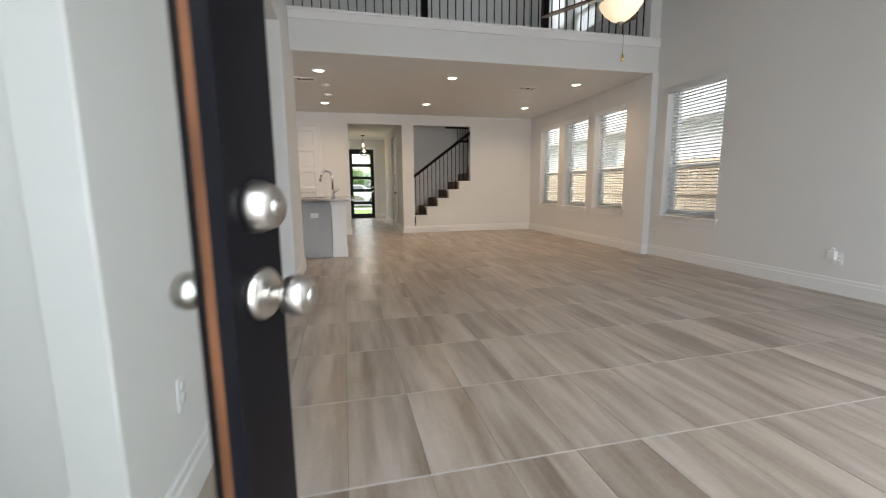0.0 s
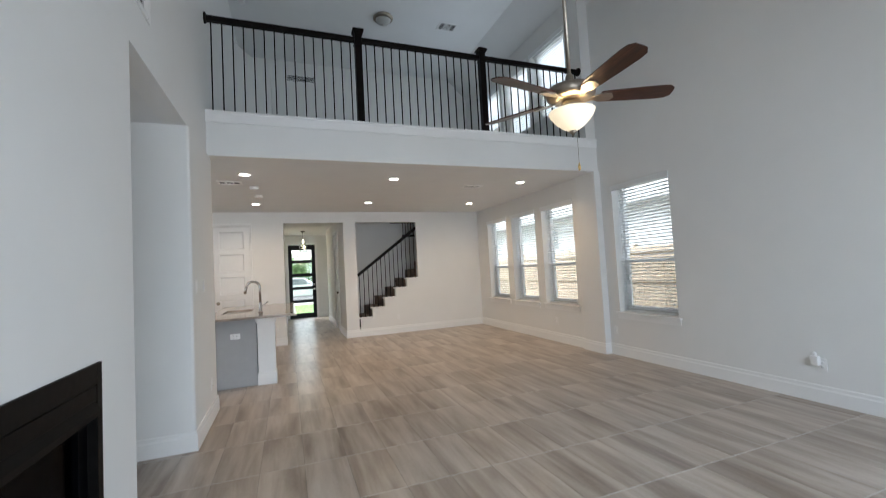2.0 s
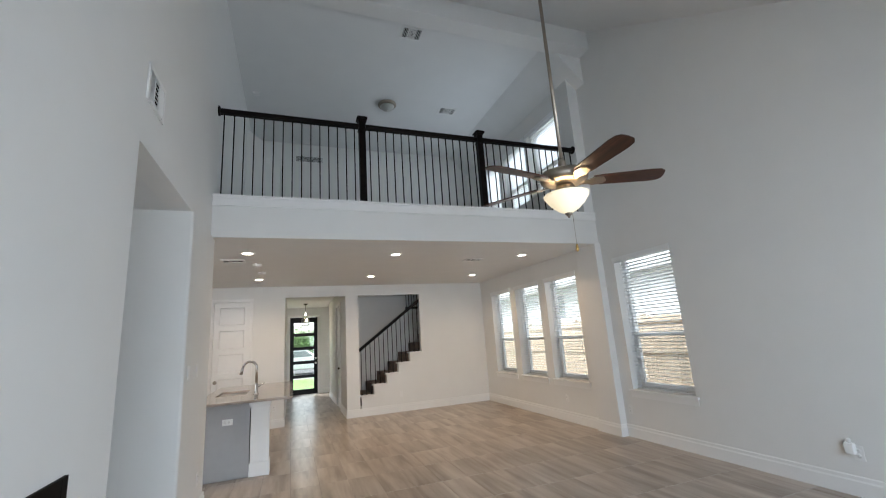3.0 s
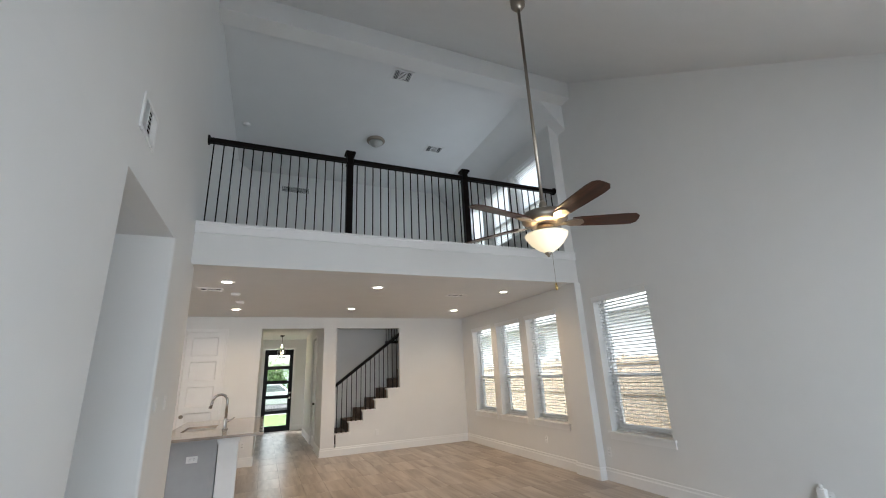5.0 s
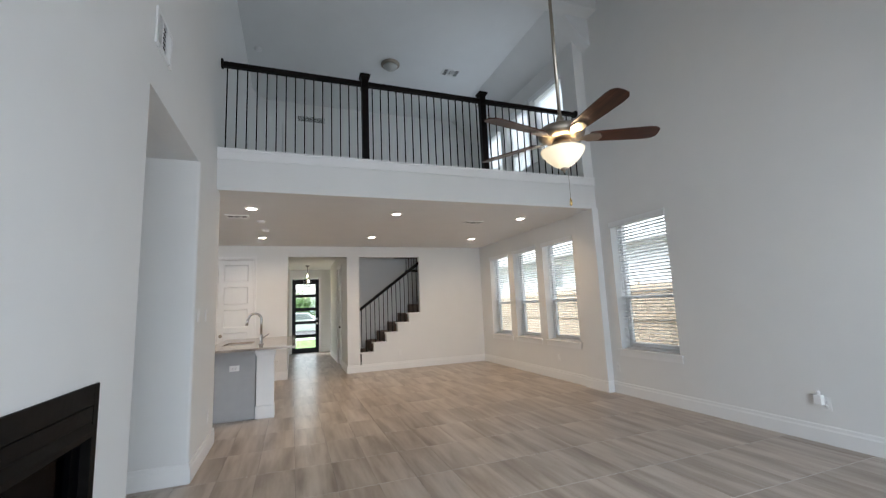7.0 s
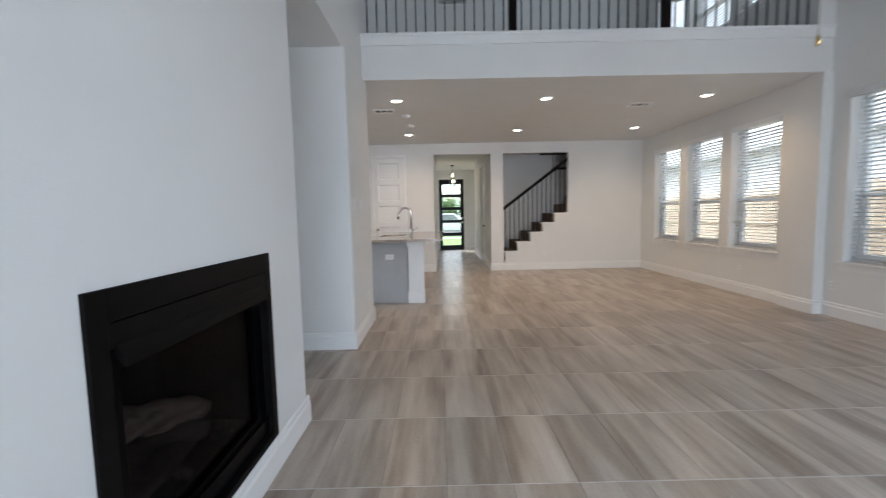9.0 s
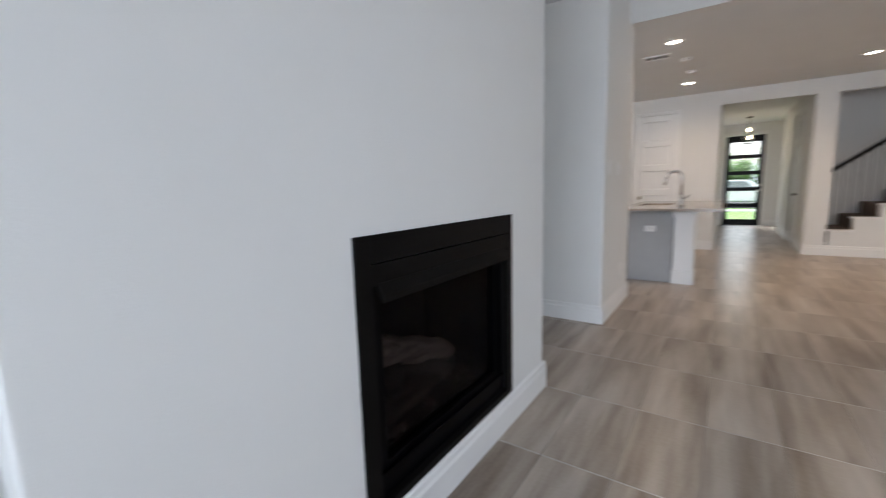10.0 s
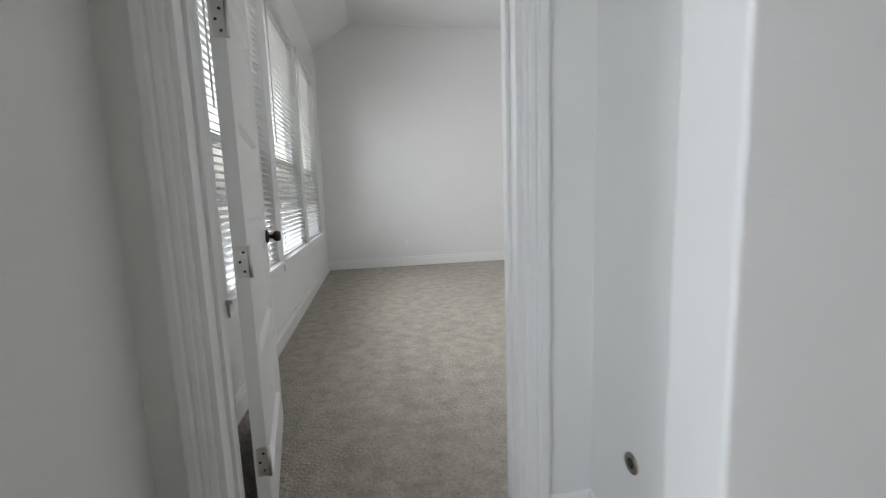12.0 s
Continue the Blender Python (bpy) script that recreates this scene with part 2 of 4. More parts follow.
def prism(points, axis, a, b, bm=None):
    """A polygon drawn in the plane across an axis, drawn out from a to b."""
    bm = bm or bmesh.new()
    put = {"x": lambda u, v, w: (w, u, v), "y": lambda u, v, w: (u, w, v), "z": lambda u, v, w: (u, v, w)}[axis]
    lo = [bm.verts.new(put(u, v, a)) for u, v in points]
    hi = [bm.verts.new(put(u, v, b)) for u, v in points]
    bm.faces.new(lo[::-1])
    bm.faces.new(hi)
    for i in range(len(points)):
        j = (i + 1) % len(points)
        bm.faces.new((lo[i], lo[j], hi[j], hi[i]))
    bmesh.ops.recalc_face_normals(bm, faces=bm.faces[:])
    return bm


def rounded(x0, x1, y0, y1, r, corners):
    """A plan outline with some of its corners rounded: sw, se, ne, nw."""
    pts = []
    for name, cx, cy, a0 in (("sw", x0, y0, 180), ("se", x1, y0, 270), ("ne", x1, y1, 0), ("nw", x0, y1, 90)):
        if name in corners:
            ox, oy = cx + (r if "w" in name else -r), cy + (r if "s" in name else -r)
            pts += [(ox + r * math.cos(radians(a0 + d)), oy + r * math.sin(radians(a0 + d))) for d in range(0, 91, 15)]
        else:
            pts.append((cx, cy))
    return pts


def lathe(profile, seg=24, m=None, bm=None):
    """Turns a profile of (radius, height) round the z axis."""
    bm = bm or bmesh.new()
    m = m or Matrix()
    rings = []
    for r, z in profile:
        rings.append([bm.verts.new(m @ Vector((r * math.cos(2 * math.pi * i / seg), r * math.sin(2 * math.pi * i / seg), z))) for i in range(seg)] if r > 1e-5 else [bm.verts.new(m @ Vector((0, 0, z)))])
    for a, b in zip(rings, rings[1:]):
        for i in range(seg):
            j = (i + 1) % seg
            q = [a[i % len(a)], a[j % len(a)], b[j % len(b)], b[i % len(b)]]
            q = list(dict.fromkeys(q))
            if len(q) > 2:
                bm.faces.new(q)
    for ring in (rings[0], rings[-1]):
        if len(ring) > 2:
            bm.faces.new(ring)
    bmesh.ops.recalc_face_normals(bm, faces=bm.faces[:])
    for f in bm.faces:
        f.smooth = True
    return bm


def rod(p, q, r, r2=None, seg=10, bm=None):
    p, q = Vector(p), Vector(q)
    turn = (q - p).to_track_quat("Z", "Y").to_matrix().to_4x4()
    return lathe([(r, 0), (r if r2 is None else r2, (q - p).length)], seg, Matrix.Translation(p) @ turn, bm)


def tube(points, r, seg=10):
    """A bent pipe through points."""
    bm = bmesh.new()
    pts = [Vector(p) for p in points]
    rings = []
    for i, p in enumerate(pts):
        d = (pts[min(i + 1, len(pts) - 1)] - pts[max(i - 1, 0)]).normalized()
        a = d.orthogonal().normalized() if not rings else (last - d * last.dot(d)).normalized()
        last = a
        b = d.cross(a)
        rings.append([bm.verts.new(p + r * (math.cos(2 * math.pi * k / seg) * a + math.sin(2 * math.pi * k / seg) * b)) for k in range(seg)])
    for u, w in zip(rings, rings[1:]):
        for k in range(seg):
            bm.faces.new((u[k], u[(k + 1) % seg], w[(k + 1) % seg], w[k])).smooth = True
    bm.faces.new(rings[0][::-1])
    bm.faces.new(rings[-1])
    bmesh.ops.recalc_face_normals(bm, faces=bm.faces[:])
    return bm


def mesh_of(name, bm, material):
    me = bpy.data.meshes.new(name)
    bm.to_mesh(me)
    bm.free()
    me.materials.append(material)
    return me


def solid(name, bm, material, label="", category="", kind="", group=""):
    """A thing, or a piece of the setting, that is one mesh."""
    return tagged(new(name, mesh_of(name, bm, material)), label, category, group, kind)


def thing(name, label, category, m=None, group="", kind=""):
    ob = new(name)
    ob.empty_display_size = 0.1
    ob.matrix_world = m or Matrix()
    return tagged(ob, label, category, group, kind)


def part(name, bm, material, parent, label=""):
    """One mesh, as a part of a thing; drawn in the thing's own space."""
    ob = new(name, bm if isinstance(bm, bpy.types.Mesh) else mesh_of(name, bm, material))
    ob.parent = parent
    return tagged(ob, label)


def holed(axis, a, b, u0, u1, z0, z1, holes):
    """Boxes of a wall across an axis, from a to b thick, with holes (u0, u1, z0, z1) side by side."""
    out = []

    def put(p, q, r, s):
        if q - p > 1e-4 and s - r > 1e-4:
            out.append((a, b, p, q, r, s) if axis == "x" else (p, q, a, b, r, s))

    at = u0
    for h0, h1, k0, k1 in sorted(holes):
        put(at, h0, z0, z1)
        put(h0, h1, z0, k0)
        put(h0, h1, k1, z1)
        at = h1
    put(at, u1, z0, z1)
    return out

# ---- structure ----
XL, XR, XW, XP, XU = 0.07, 5.31, 5.25, 5.20, 5.13      # left wall, right wall, window wall, pilaster face, loft wall
Y0, YB, YF = 0.28, 5.90, 10.08               # rear wall, loft edge, far wall
ZC, ZL, ZT = 2.74, 3.22, 6.0                 # lower ceiling, loft edge, loft ceiling


def vault(y):
    return 2.44 + 0.675 * y


def wall(name, bm, label="", material=None):
    return solid(name, bm, material or WALL, label or "smooth off-white painted drywall wall", "wall", "structure")


# left wall: thin end, fireplace wall with its opening, corridor opening, column
FP = (2.134, 3.160, 0.175, 1.078)
bm = prism(rounded(-0.062, XL, 1.435, 1.70, 0.01, ("sw", "se")), "z", -0.02, ZC)
for bx in holed("x", -0.06, XL, 1.70, 3.30, -0.02, ZC, [FP]):
    prism([(bx[0], bx[2]), (bx[1], bx[2]), (bx[1], bx[3]), (bx[0], bx[3])], "z", bx[4], bx[5], bm)
prism(rounded(-0.06, XL, 3.30, 3.62, 0.022, ("ne",)), "z", -0.02, ZC, bm)
wall("wall_fireplace", bm)
wall("wall_chase", grid((-0.62, -0.03, 1.62, 1.74, -0.02, ZC), (-3.0, -0.06, 3.50, 3.62, -0.02, ZC), (-0.74, -0.62, 1.62, 3.5, -0.02, ZC)))
wall("wall_column", prism(rounded(-0.30, XL + 0.015, 4.97, 6.07, 0.022, ("se", "ne", "nw")), "z", -0.02, ZC))
wall("wall_corridor", grid((-3.0, -0.30, 4.97, 5.10, -0.02, ZC), (-3.12, -3.0, 3.5, 5.1, -0.02, ZC)))
wall("wall_left_upper", prism([(0.35, ZC), (YB + 0.14, ZC), (YB + 0.14, 2.85), (10.2, 2.85), (10.2, 6.4), (5.7, 6.4), (0.35, vault(0.35) + 0.1)], "x", -0.1, XL))

# recess with the bedroom door
BD = (0.451, 1.385, 0.0, 2.44)
wall("wall_bedroom_door", grid(*holed("x", -0.765, -0.635, 0.15, 1.62, -0.02, ZC, [(BD[0], BD[1], -0.02, BD[3])])))
wall("wall_bedroom_side", grid((-0.765, -0.635, 1.74, 4.5, -0.02, 4.0), (-0.765, -0.635, 0.0, 1.74, ZC + 0.001, 4.0)))
solid("ceiling_recess", grid((-0.765, -0.1, Y0, 1.62, ZC, ZC + 0.1)), CEIL, "smooth white ceiling of the recess", "ceiling", "structure")
solid("ceiling_corridor", grid((-3.1, -0.1, 3.5, 5.1, ZC, ZC + 0.1)), CEIL, "smooth white ceiling of the corridor", "ceiling", "structure")

# rear wall with the garden door's opening and assumed, unseen window holes
ASSUMEDWIN = [(2.05, 3.05), (3.15, 4.15), (4.25, 5.25)]
wall("wall_rear", grid(*holed("y", 0.0, Y0, -0.765, 5.55, -0.02, ZC, [(0.165, 1.14, -0.02, 2.44)] + [(a, b, 0.62, 2.45) for a, b in ASSUMEDWIN])))

# right wall and its window, pilaster, window wall
NEARWIN = (4.70, 5.655, 0.63, 2.46)
LOWWIN = [(6.48, 7.37), (7.59, 8.46), (8.68, 9.55)]
LOFTWIN, LZ = [(6.26, 7.24), (7.34, 8.32), (8.42, 9.34)], (3.91, 5.21)
bm = grid(*holed("x", XR, XR + 0.23, 0.0, YB, -0.02, ZC, [NEARWIN]))
prism([(0.35, ZC), (YB, ZC), (YB, 6.4), (5.7, 6.4), (0.35, vault(0.35) + 0.1)], "x", XR, XR + 0.23, bm)
wall("wall_right", bm)
wall("pilaster", prism(rounded(XP, XR + 0.1, 5.87, 6.33, 0.015, ("sw", "nw")), "z", -0.02, ZC), "off-white square drywall pilaster")
wall("wall_windows", grid(*holed("x", XW, XW + 0.23, 6.33, YF + 0.1, -0.02, ZC, [(a, b, 0.66, 2.42) for a, b in LOWWIN])))
wall("wall_loft_right", grid(*holed("x", XU, XU + 0.23, YB + 0.003, 10.2, ZL + 0.012, 6.3, [(a, b, LZ[0], LZ[1]) for a, b in LOFTWIN])))
wall("wall_loft_return", grid((XU + 0.232, XR + 0.2, YB + 0.003, YB + 0.12, ZL + 0.012, 6.3)))
wall("wall_loft_back", grid((-0.1, XP + 0.17, 10.1, 10.2, ZC + 0.05, 6.2)))
# the raking top is a shadow's edge built into the wall's outline
wall("wall_loft_stub", prism([(XL, ZL), (0.66, ZL), (0.66, 5.18), (0.10, 5.66), (XL, 5.66)], "y", 9.0, 10.09), "off-white loft wall with its top raked along a shadow edge")

# ceilings
solid("ceiling_lower", grid((-3.5, XW + 0.1, YB + 0.14, YF + 0.1, ZC, ZC + 0.1)), CEIL, "smooth white ceiling under the loft", "ceiling", "structure")
solid("ceiling_vault", prism([(0.0, vault(0)), (5.5, vault(5.5)), (5.5, vault(5.5) + 0.12), (0.0, vault(0) + 0.12)], "x", -0.1, XR + 0.17), CEIL, "white sloped ceiling of the tall room", "ceiling", "structure")
bm = prism([(-0.1, ZT), (4.68, ZT), (XU + 0.3, 5.24), (XU + 0.3, 6.4), (-0.1, 6.4)], "y", 5.7, 10.2)
solid("ceiling_loft", bm, CEIL, "white loft ceiling with a clipped slope", "ceiling", "structure")
solid("ridge_beam", grid((XL - 0.02, XR + 0.02, 5.48, 5.74, 5.83, 6.5), bevel=0.008), WALL, "boxed off-white drywall beam at the ridge", "beam", "structure")

# loft edge: slab, fascia and its ledge
solid("loft_slab", grid((-0.1, XP + 0.1, YB + 0.14, 10.1, ZC + 0.1, ZL - 0.02), (XL, XR, YB, YB + 0.14, ZC, ZL - 0.021)), WALL, "off-white painted loft edge", "floor edge", "structure")
solid("loft_carpet", grid((XL, XP, YB + 0.16, 10.1, ZL - 0.02, ZL - 0.005)), CARPET, "beige loft carpet", "carpet", "structure")
solid("trim_loft_ledge", grid((XL, XR, YB - 0.018, YB + 0.0, 3.105, 3.2), (XL, XR, YB - 0.03, YB + 0.15, 3.2, 3.232)), TRIM, "white painted ledge board below the loft railing", "trim", "structure")

# far wall with pantry door, hall opening and stepped stair opening
PD = (-0.515, 0.125, -0.02, 2.45)
HALL, STAIRX, ZO = (0.78, 2.0), (2.27, 3.66), 2.51
RISE, TREADS = 0.203, [2.02, 2.30, 2.57, 2.85, 3.115, 3.385, 3.66]
bm = grid(*holed("y", YF, YF + 0.13, -3.5, XW + 0.1, -0.02, ZC, [PD, (HALL[0], HALL[1], -0.02, ZO), (STAIRX[0], STAIRX[1], -0.02, ZO)]))
for i in range(1, 6):
    prism([(max(TREADS[i], STAIRX[0]), -0.02), (TREADS[i + 1], -0.02), (TREADS[i + 1], RISE * (i + 1) - 0.02), (max(TREADS[i], STAIRX[0]), RISE * (i + 1) - 0.02)], "y", YF, YF + 0.13, bm)
wall("wall_far", bm)
for i in range(1, 6):
    solid("trim_stair_cap", grid((max(TREADS[i] - 0.03, STAIRX[0]), TREADS[i + 1], YF - 0.02, YF + 0.15, RISE * (i + 1) - 0.02, RISE * (i + 1) + 0.008), bevel=0.005), TRIM, "white painted cap on the stepped stair wall", "trim", "structure")

# kitchen, hall, stairwell and bedroom shells
wall("wall_kitchen", grid((-3.62, -3.5, 5.0, 10.2, -0.02, ZC), (-3.5, -0.3, 5.10, 5.2, -0.02, ZC)))
wall("wall_pantry", grid((-0.6, 0.3, YF + 0.9, YF + 1.0, -0.02, ZC), (-0.7, -0.6, YF + 0.13, YF + 1, -0.02, ZC), (0.3, 0.4, YF + 0.13, YF + 1, -0.02, ZC)))
FD = (0.87, 1.72, -0.02, 2.44)
wall("wall_front", grid(*holed("y", 15.42, 15.6, 0.5, 2.7, -0.02, ZC, [FD])))
wall("wall_hall_left", grid((0.62, HALL[0], YF + 0.13, 15.42, -0.02, ZC)))
# last box: unseen wall added to stop sky light leaking in
wall("wall_hall_right", grid(*holed("x", HALL[1], HALL[1] + 0.13, YF + 0.13, 14.2, -0.02, ZC, [(11.25, 12.05, -0.02, 2.42)]), (2.36, 2.48, 14.2, 15.42, -0.02, ZC), (2.13, 2.48, 14.1, 14.2, -0.02, ZC), (2.6, 2.7, 11.3, 12.4, -0.02, ZC), (2.13, 2.6, 12.3, 12.4, -0.02, ZC)))
solid("ceiling_hall", grid((0.5, 2.7, YF + 0.13, 15.6, ZC, ZC + 0.1)), CEIL, "smooth white hall ceiling", "ceiling", "structure")
# last box: unseen cap added so the sky leaves the stairwell dim
wall("wall_stairwell", grid((2.13, 5.3, 11.2, 11.3, -0.02, 5.6), (5.2, 5.3, YF + 0.13, 11.2, -0.02, 5.6), (2.13, 2.2, YF + 0.13, 11.2, ZC, 5.6), (2.13, 5.3, 10.2, 11.3, 5.6, 5.7)))
BEDWIN = [(-5.72, -4.50), (-4.33, -3.11), (-2.94, -1.72)]
wall("wall_bedroom", grid(*holed("y", 0.0, 0.15, -6.4, -0.765, -0.02, 4.0, [(a, b, 0.67, 2.87) for a, b in BEDWIN]), (-6.4, -6.28, 0.15, 4.6, -0.02, 4.0), (-6.28, -0.765, 4.5, 4.6, -0.02, 4.0)))
solid("ceiling_bedroom", prism([(0.15, 3.40), (0.70, 3.82), (4.5, 3.82), (4.5, 3.95), (0.15, 3.95)], "x", -6.28, -0.765), CEIL, "white bedroom ceiling with a clipped slope", "ceiling", "structure")
solid("carpet_bedroom", grid((-6.28, -0.70, 0.15, 4.5, -0.03, 0.006)), CARPET, "short beige-grey bedroom carpet", "carpet", "structure")
solid("trim_threshold", grid((-0.70, -0.685, BD[0], BD[1], -0.01, 0.004)), SILVER, "thin metal strip between tile and carpet", "trim", "structure")

# floor bed under the tiles, dark for the shade in the long joints
SHADED_BED = mat("shaded_joint_bed", (0.20, 0.185, 0.165), 0.8, grain=(30.0, (1, 1, 1)), spread=0.15)
floor = solid("floor", grid((-0.685, 5.5, 0.02, 15.5, -0.06, -0.0022), (-3.5, -0.685, 3.5, 11.2, -0.06, -0.0022)), SHADED_BED, "taupe wood-look porcelain tile floor, cross joints painted lit, long joints shaded", "floor", "structure")

# baseboards


def baseboard(x0, y0, x1, y1, side, h=0.16, t=0.016):
    """A board along a wall from (x0, y0) to (x1, y1), standing out to one side (+1: left of the way)."""
    d = Vector((x1 - x0, y1 - y0, 0))
    length = d.length
    bm = prism([(0, 0), (t, 0), (t, h * 0.72), (t * 0.62, h * 0.80), (t * 0.62, h * 0.95), (t * 0.3, h), (0, h)], "x", 0, length)
    if side < 0:
        bmesh.ops.scale(bm, vec=(1, -1, 1), verts=bm.verts[:])
        bmesh.ops.reverse_faces(bm, faces=bm.faces[:])
    ob = solid("baseboard", bm, TRIM, "white painted baseboard with a stepped top", "baseboard", "structure")
    ob.matrix_world = pose(x0, y0, 0, 0, 0, math.degrees(math.atan2(d.y, d.x)))


for run in (
    (XL, 1.435, XL, 3.636, -1), (-0.062, 1.435, XL + 0.016, 1.435, -1), (XL, 3.62, -0.5, 3.62, -1),
    (XL + 0.015, 4.954, XL + 0.015, 6.086, -1), (-0.6, 4.97, XL + 0.015, 4.97, -1), (-0.3, 6.07, XL + 0.015, 6.07, 1),
    (XR, Y0, XR, 5.87, 1), (XP, 5.854, XP, 6.346, 1), (XP, 5.87, XR - 0.017, 5.87, -1), (XP, 6.33, XW, 6.33, 1), (XW, 6.346, XW, YF, 1),
    (STAIRX[0] - 0.27, YF, XW, YF, -1), (0.19, YF, HALL[0] + 0.016, YF, -1), (-3.4, YF, -0.58, YF, -1),
    (HALL[0], YF, HALL[0], 15.42, -1), (HALL[1], YF - 0.016, HALL[1], 11.17, 1), (HALL[1], 12.13, HALL[1], 14.2, 1),
    (0.78, 15.42, 0.80, 15.42, -1), (1.80, 15.42, 2.36, 15.42, -1),
    (-6.28, 0.15, -6.28, 4.5, -1), (-6.28, 0.15, -0.78, 0.15, 1), (-0.635, 1.465, -0.635, 1.62, -1), (-0.635, 1.62, -0.062, 1.62, -1), (-0.635, Y0, -0.635, 0.371, -1), (-0.635, Y0, 0.14, Y0, 1),
):
    baseboard(*run)

# door casings


def casing(name, axis, at, out, u0, u1, top, w=0.085, t=0.018):
    """Three moulded boards round an opening, on the wall plane at, standing out by out (+1 or -1)."""
    th = thing(name, "white painted moulded door casing", "casing", kind="structure")
    profile = [(0, 0), (0, 0.5), (0.08, 0.62), (0.22, 0.62), (0.27, 0.8), (0.44, 0.84), (0.49, 0.68), (0.56, 0.68), (0.63, 1.0), (0.9, 1.0), (1.0, 0.8), (1.0, 0)]
    for which in ("casing_left", "casing_right", "casing_head"):
        if which == "casing_head":
            bm = prism([(at + out * t * d, top + w * a) for a, d in profile], "y" if axis == "x" else "x", u0 - w, u1 + w)
        else:
            pts = [(u0 - w * a if which == "casing_left" else u1 + w * a, at + out * t * d) for a, d in profile]
            bm = prism([(d, u) for u, d in pts] if axis == "x" else pts, "z", 0.0, top)
        part(which, bm, TRIM, th)
    return th


casing("trim_bedroom_door", "x", -0.635, 1, BD[0], BD[1], BD[3], w=0.08, t=0.022)
casing("trim_pantry_door", "y", YF, -1, PD[0], PD[1], PD[3], w=0.06)
casing("trim_front_door", "y", 15.42, -1, FD[0], FD[1], FD[3], w=0.07)
casing("trim_hall_door", "x", HALL[1], -1, 11.25, 12.05, 2.42, w=0.07)
solid("trim_bedroom_jamb", grid((-0.765, -0.635, BD[0] - 0.001, BD[0] + 0.018, 0, BD[3]), (-0.765, -0.635, BD[1] - 0.018, BD[1] + 0.001, 0, BD[3]), (-0.765, -0.635, BD[0], BD[1], BD[3] - 0.018, BD[3] + 0.001), (-0.725, -0.69, BD[1] - 0.03, BD[1] - 0.018, 0, BD[3] - 0.018), (-0.725, -0.69, BD[0] + 0.018, BD[0] + 0.03, 0, BD[3] - 0.018)), TRIM, "white painted door jamb with stops", "door jamb", "structure")
solid("trim_strike_plate", grid((-0.74, -0.72, BD[1] - 0.0205, BD[1] - 0.018, 0.90, 0.99)), BRONZE, "dark bronze strike plate on the jamb", "strike plate", "structure")
solid("trim_garden_jamb", grid((0.15, 0.18, -0.02, Y0 + 0.005, 0, 2.44), (1.125, 1.155, -0.02, Y0 + 0.005, 0, 2.44), (0.15, 1.155, -0.02, Y0 + 0.005, 2.435, 2.455)), TRIM, "white painted frame of the garden door", "door frame", "structure")

# ---- windows and blinds ----


def window(name, m, w, h, sill=True, deep=0.235):
    """A single-hung vinyl window in a wall; local x along the wall, y outwards from the room's face, z up from the sill."""
    th = thing(name, "white vinyl single-hung window with a painted sill", "window", m, kind="structure")
    y0, y1, f = deep - 0.075, deep - 0.015, 0.045
    fr = part("window_frame", grid((0, f, y0, y1, 0, h), (w - f, w, y0, y1, 0, h), (f, w - f, y0, y1, 0, f), (f, w - f, y0, y1, h - f, h)), VINYL, th)
    mid = h * 0.395
    part("meeting_rail", grid((f, w - f, y0 - 0.012, y1 - 0.004, mid - 0.022, mid + 0.022), bevel=0.003), VINYL, th)
    part("lower_sash", grid((f, f + 0.035, y0 - 0.01, y0 + 0.02, f, mid - 0.022), (w - f - 0.035, w - f, y0 - 0.01, y0 + 0.02, f, mid - 0.022), (f + 0.035, w - f - 0.035, y0 - 0.01, y0 + 0.02, f, f + 0.04)), VINYL, th)
    up = part("pane", grid((f, w - f, y1 - 0.03, y1 - 0.026, mid + 0.022, h - f)), GLASS, th)
    lo = part("pane", grid((f + 0.03, w - f - 0.03, y0 + 0.004, y0 + 0.008, f + 0.03, mid - 0.02)), GLASS, th)
    sc = part("insect_screen", grid((f, w - f, y1 - 0.006, y1 - 0.004, f, mid)), SCREEN, th, "grey mesh insect screen")
    for p in (up, lo, sc):
        p.visible_shadow = False
    if sill:
        part("window_sill", grid((-0.045, w + 0.045, -0.035, y0 - 0.002, -0.022, 0.004), bevel=0.005), TRIM, th)
        part("apron", grid((-0.03, w + 0.03, -0.014, -0.001, -0.095, -0.022)), TRIM, th)
    return th


SLATS = {}


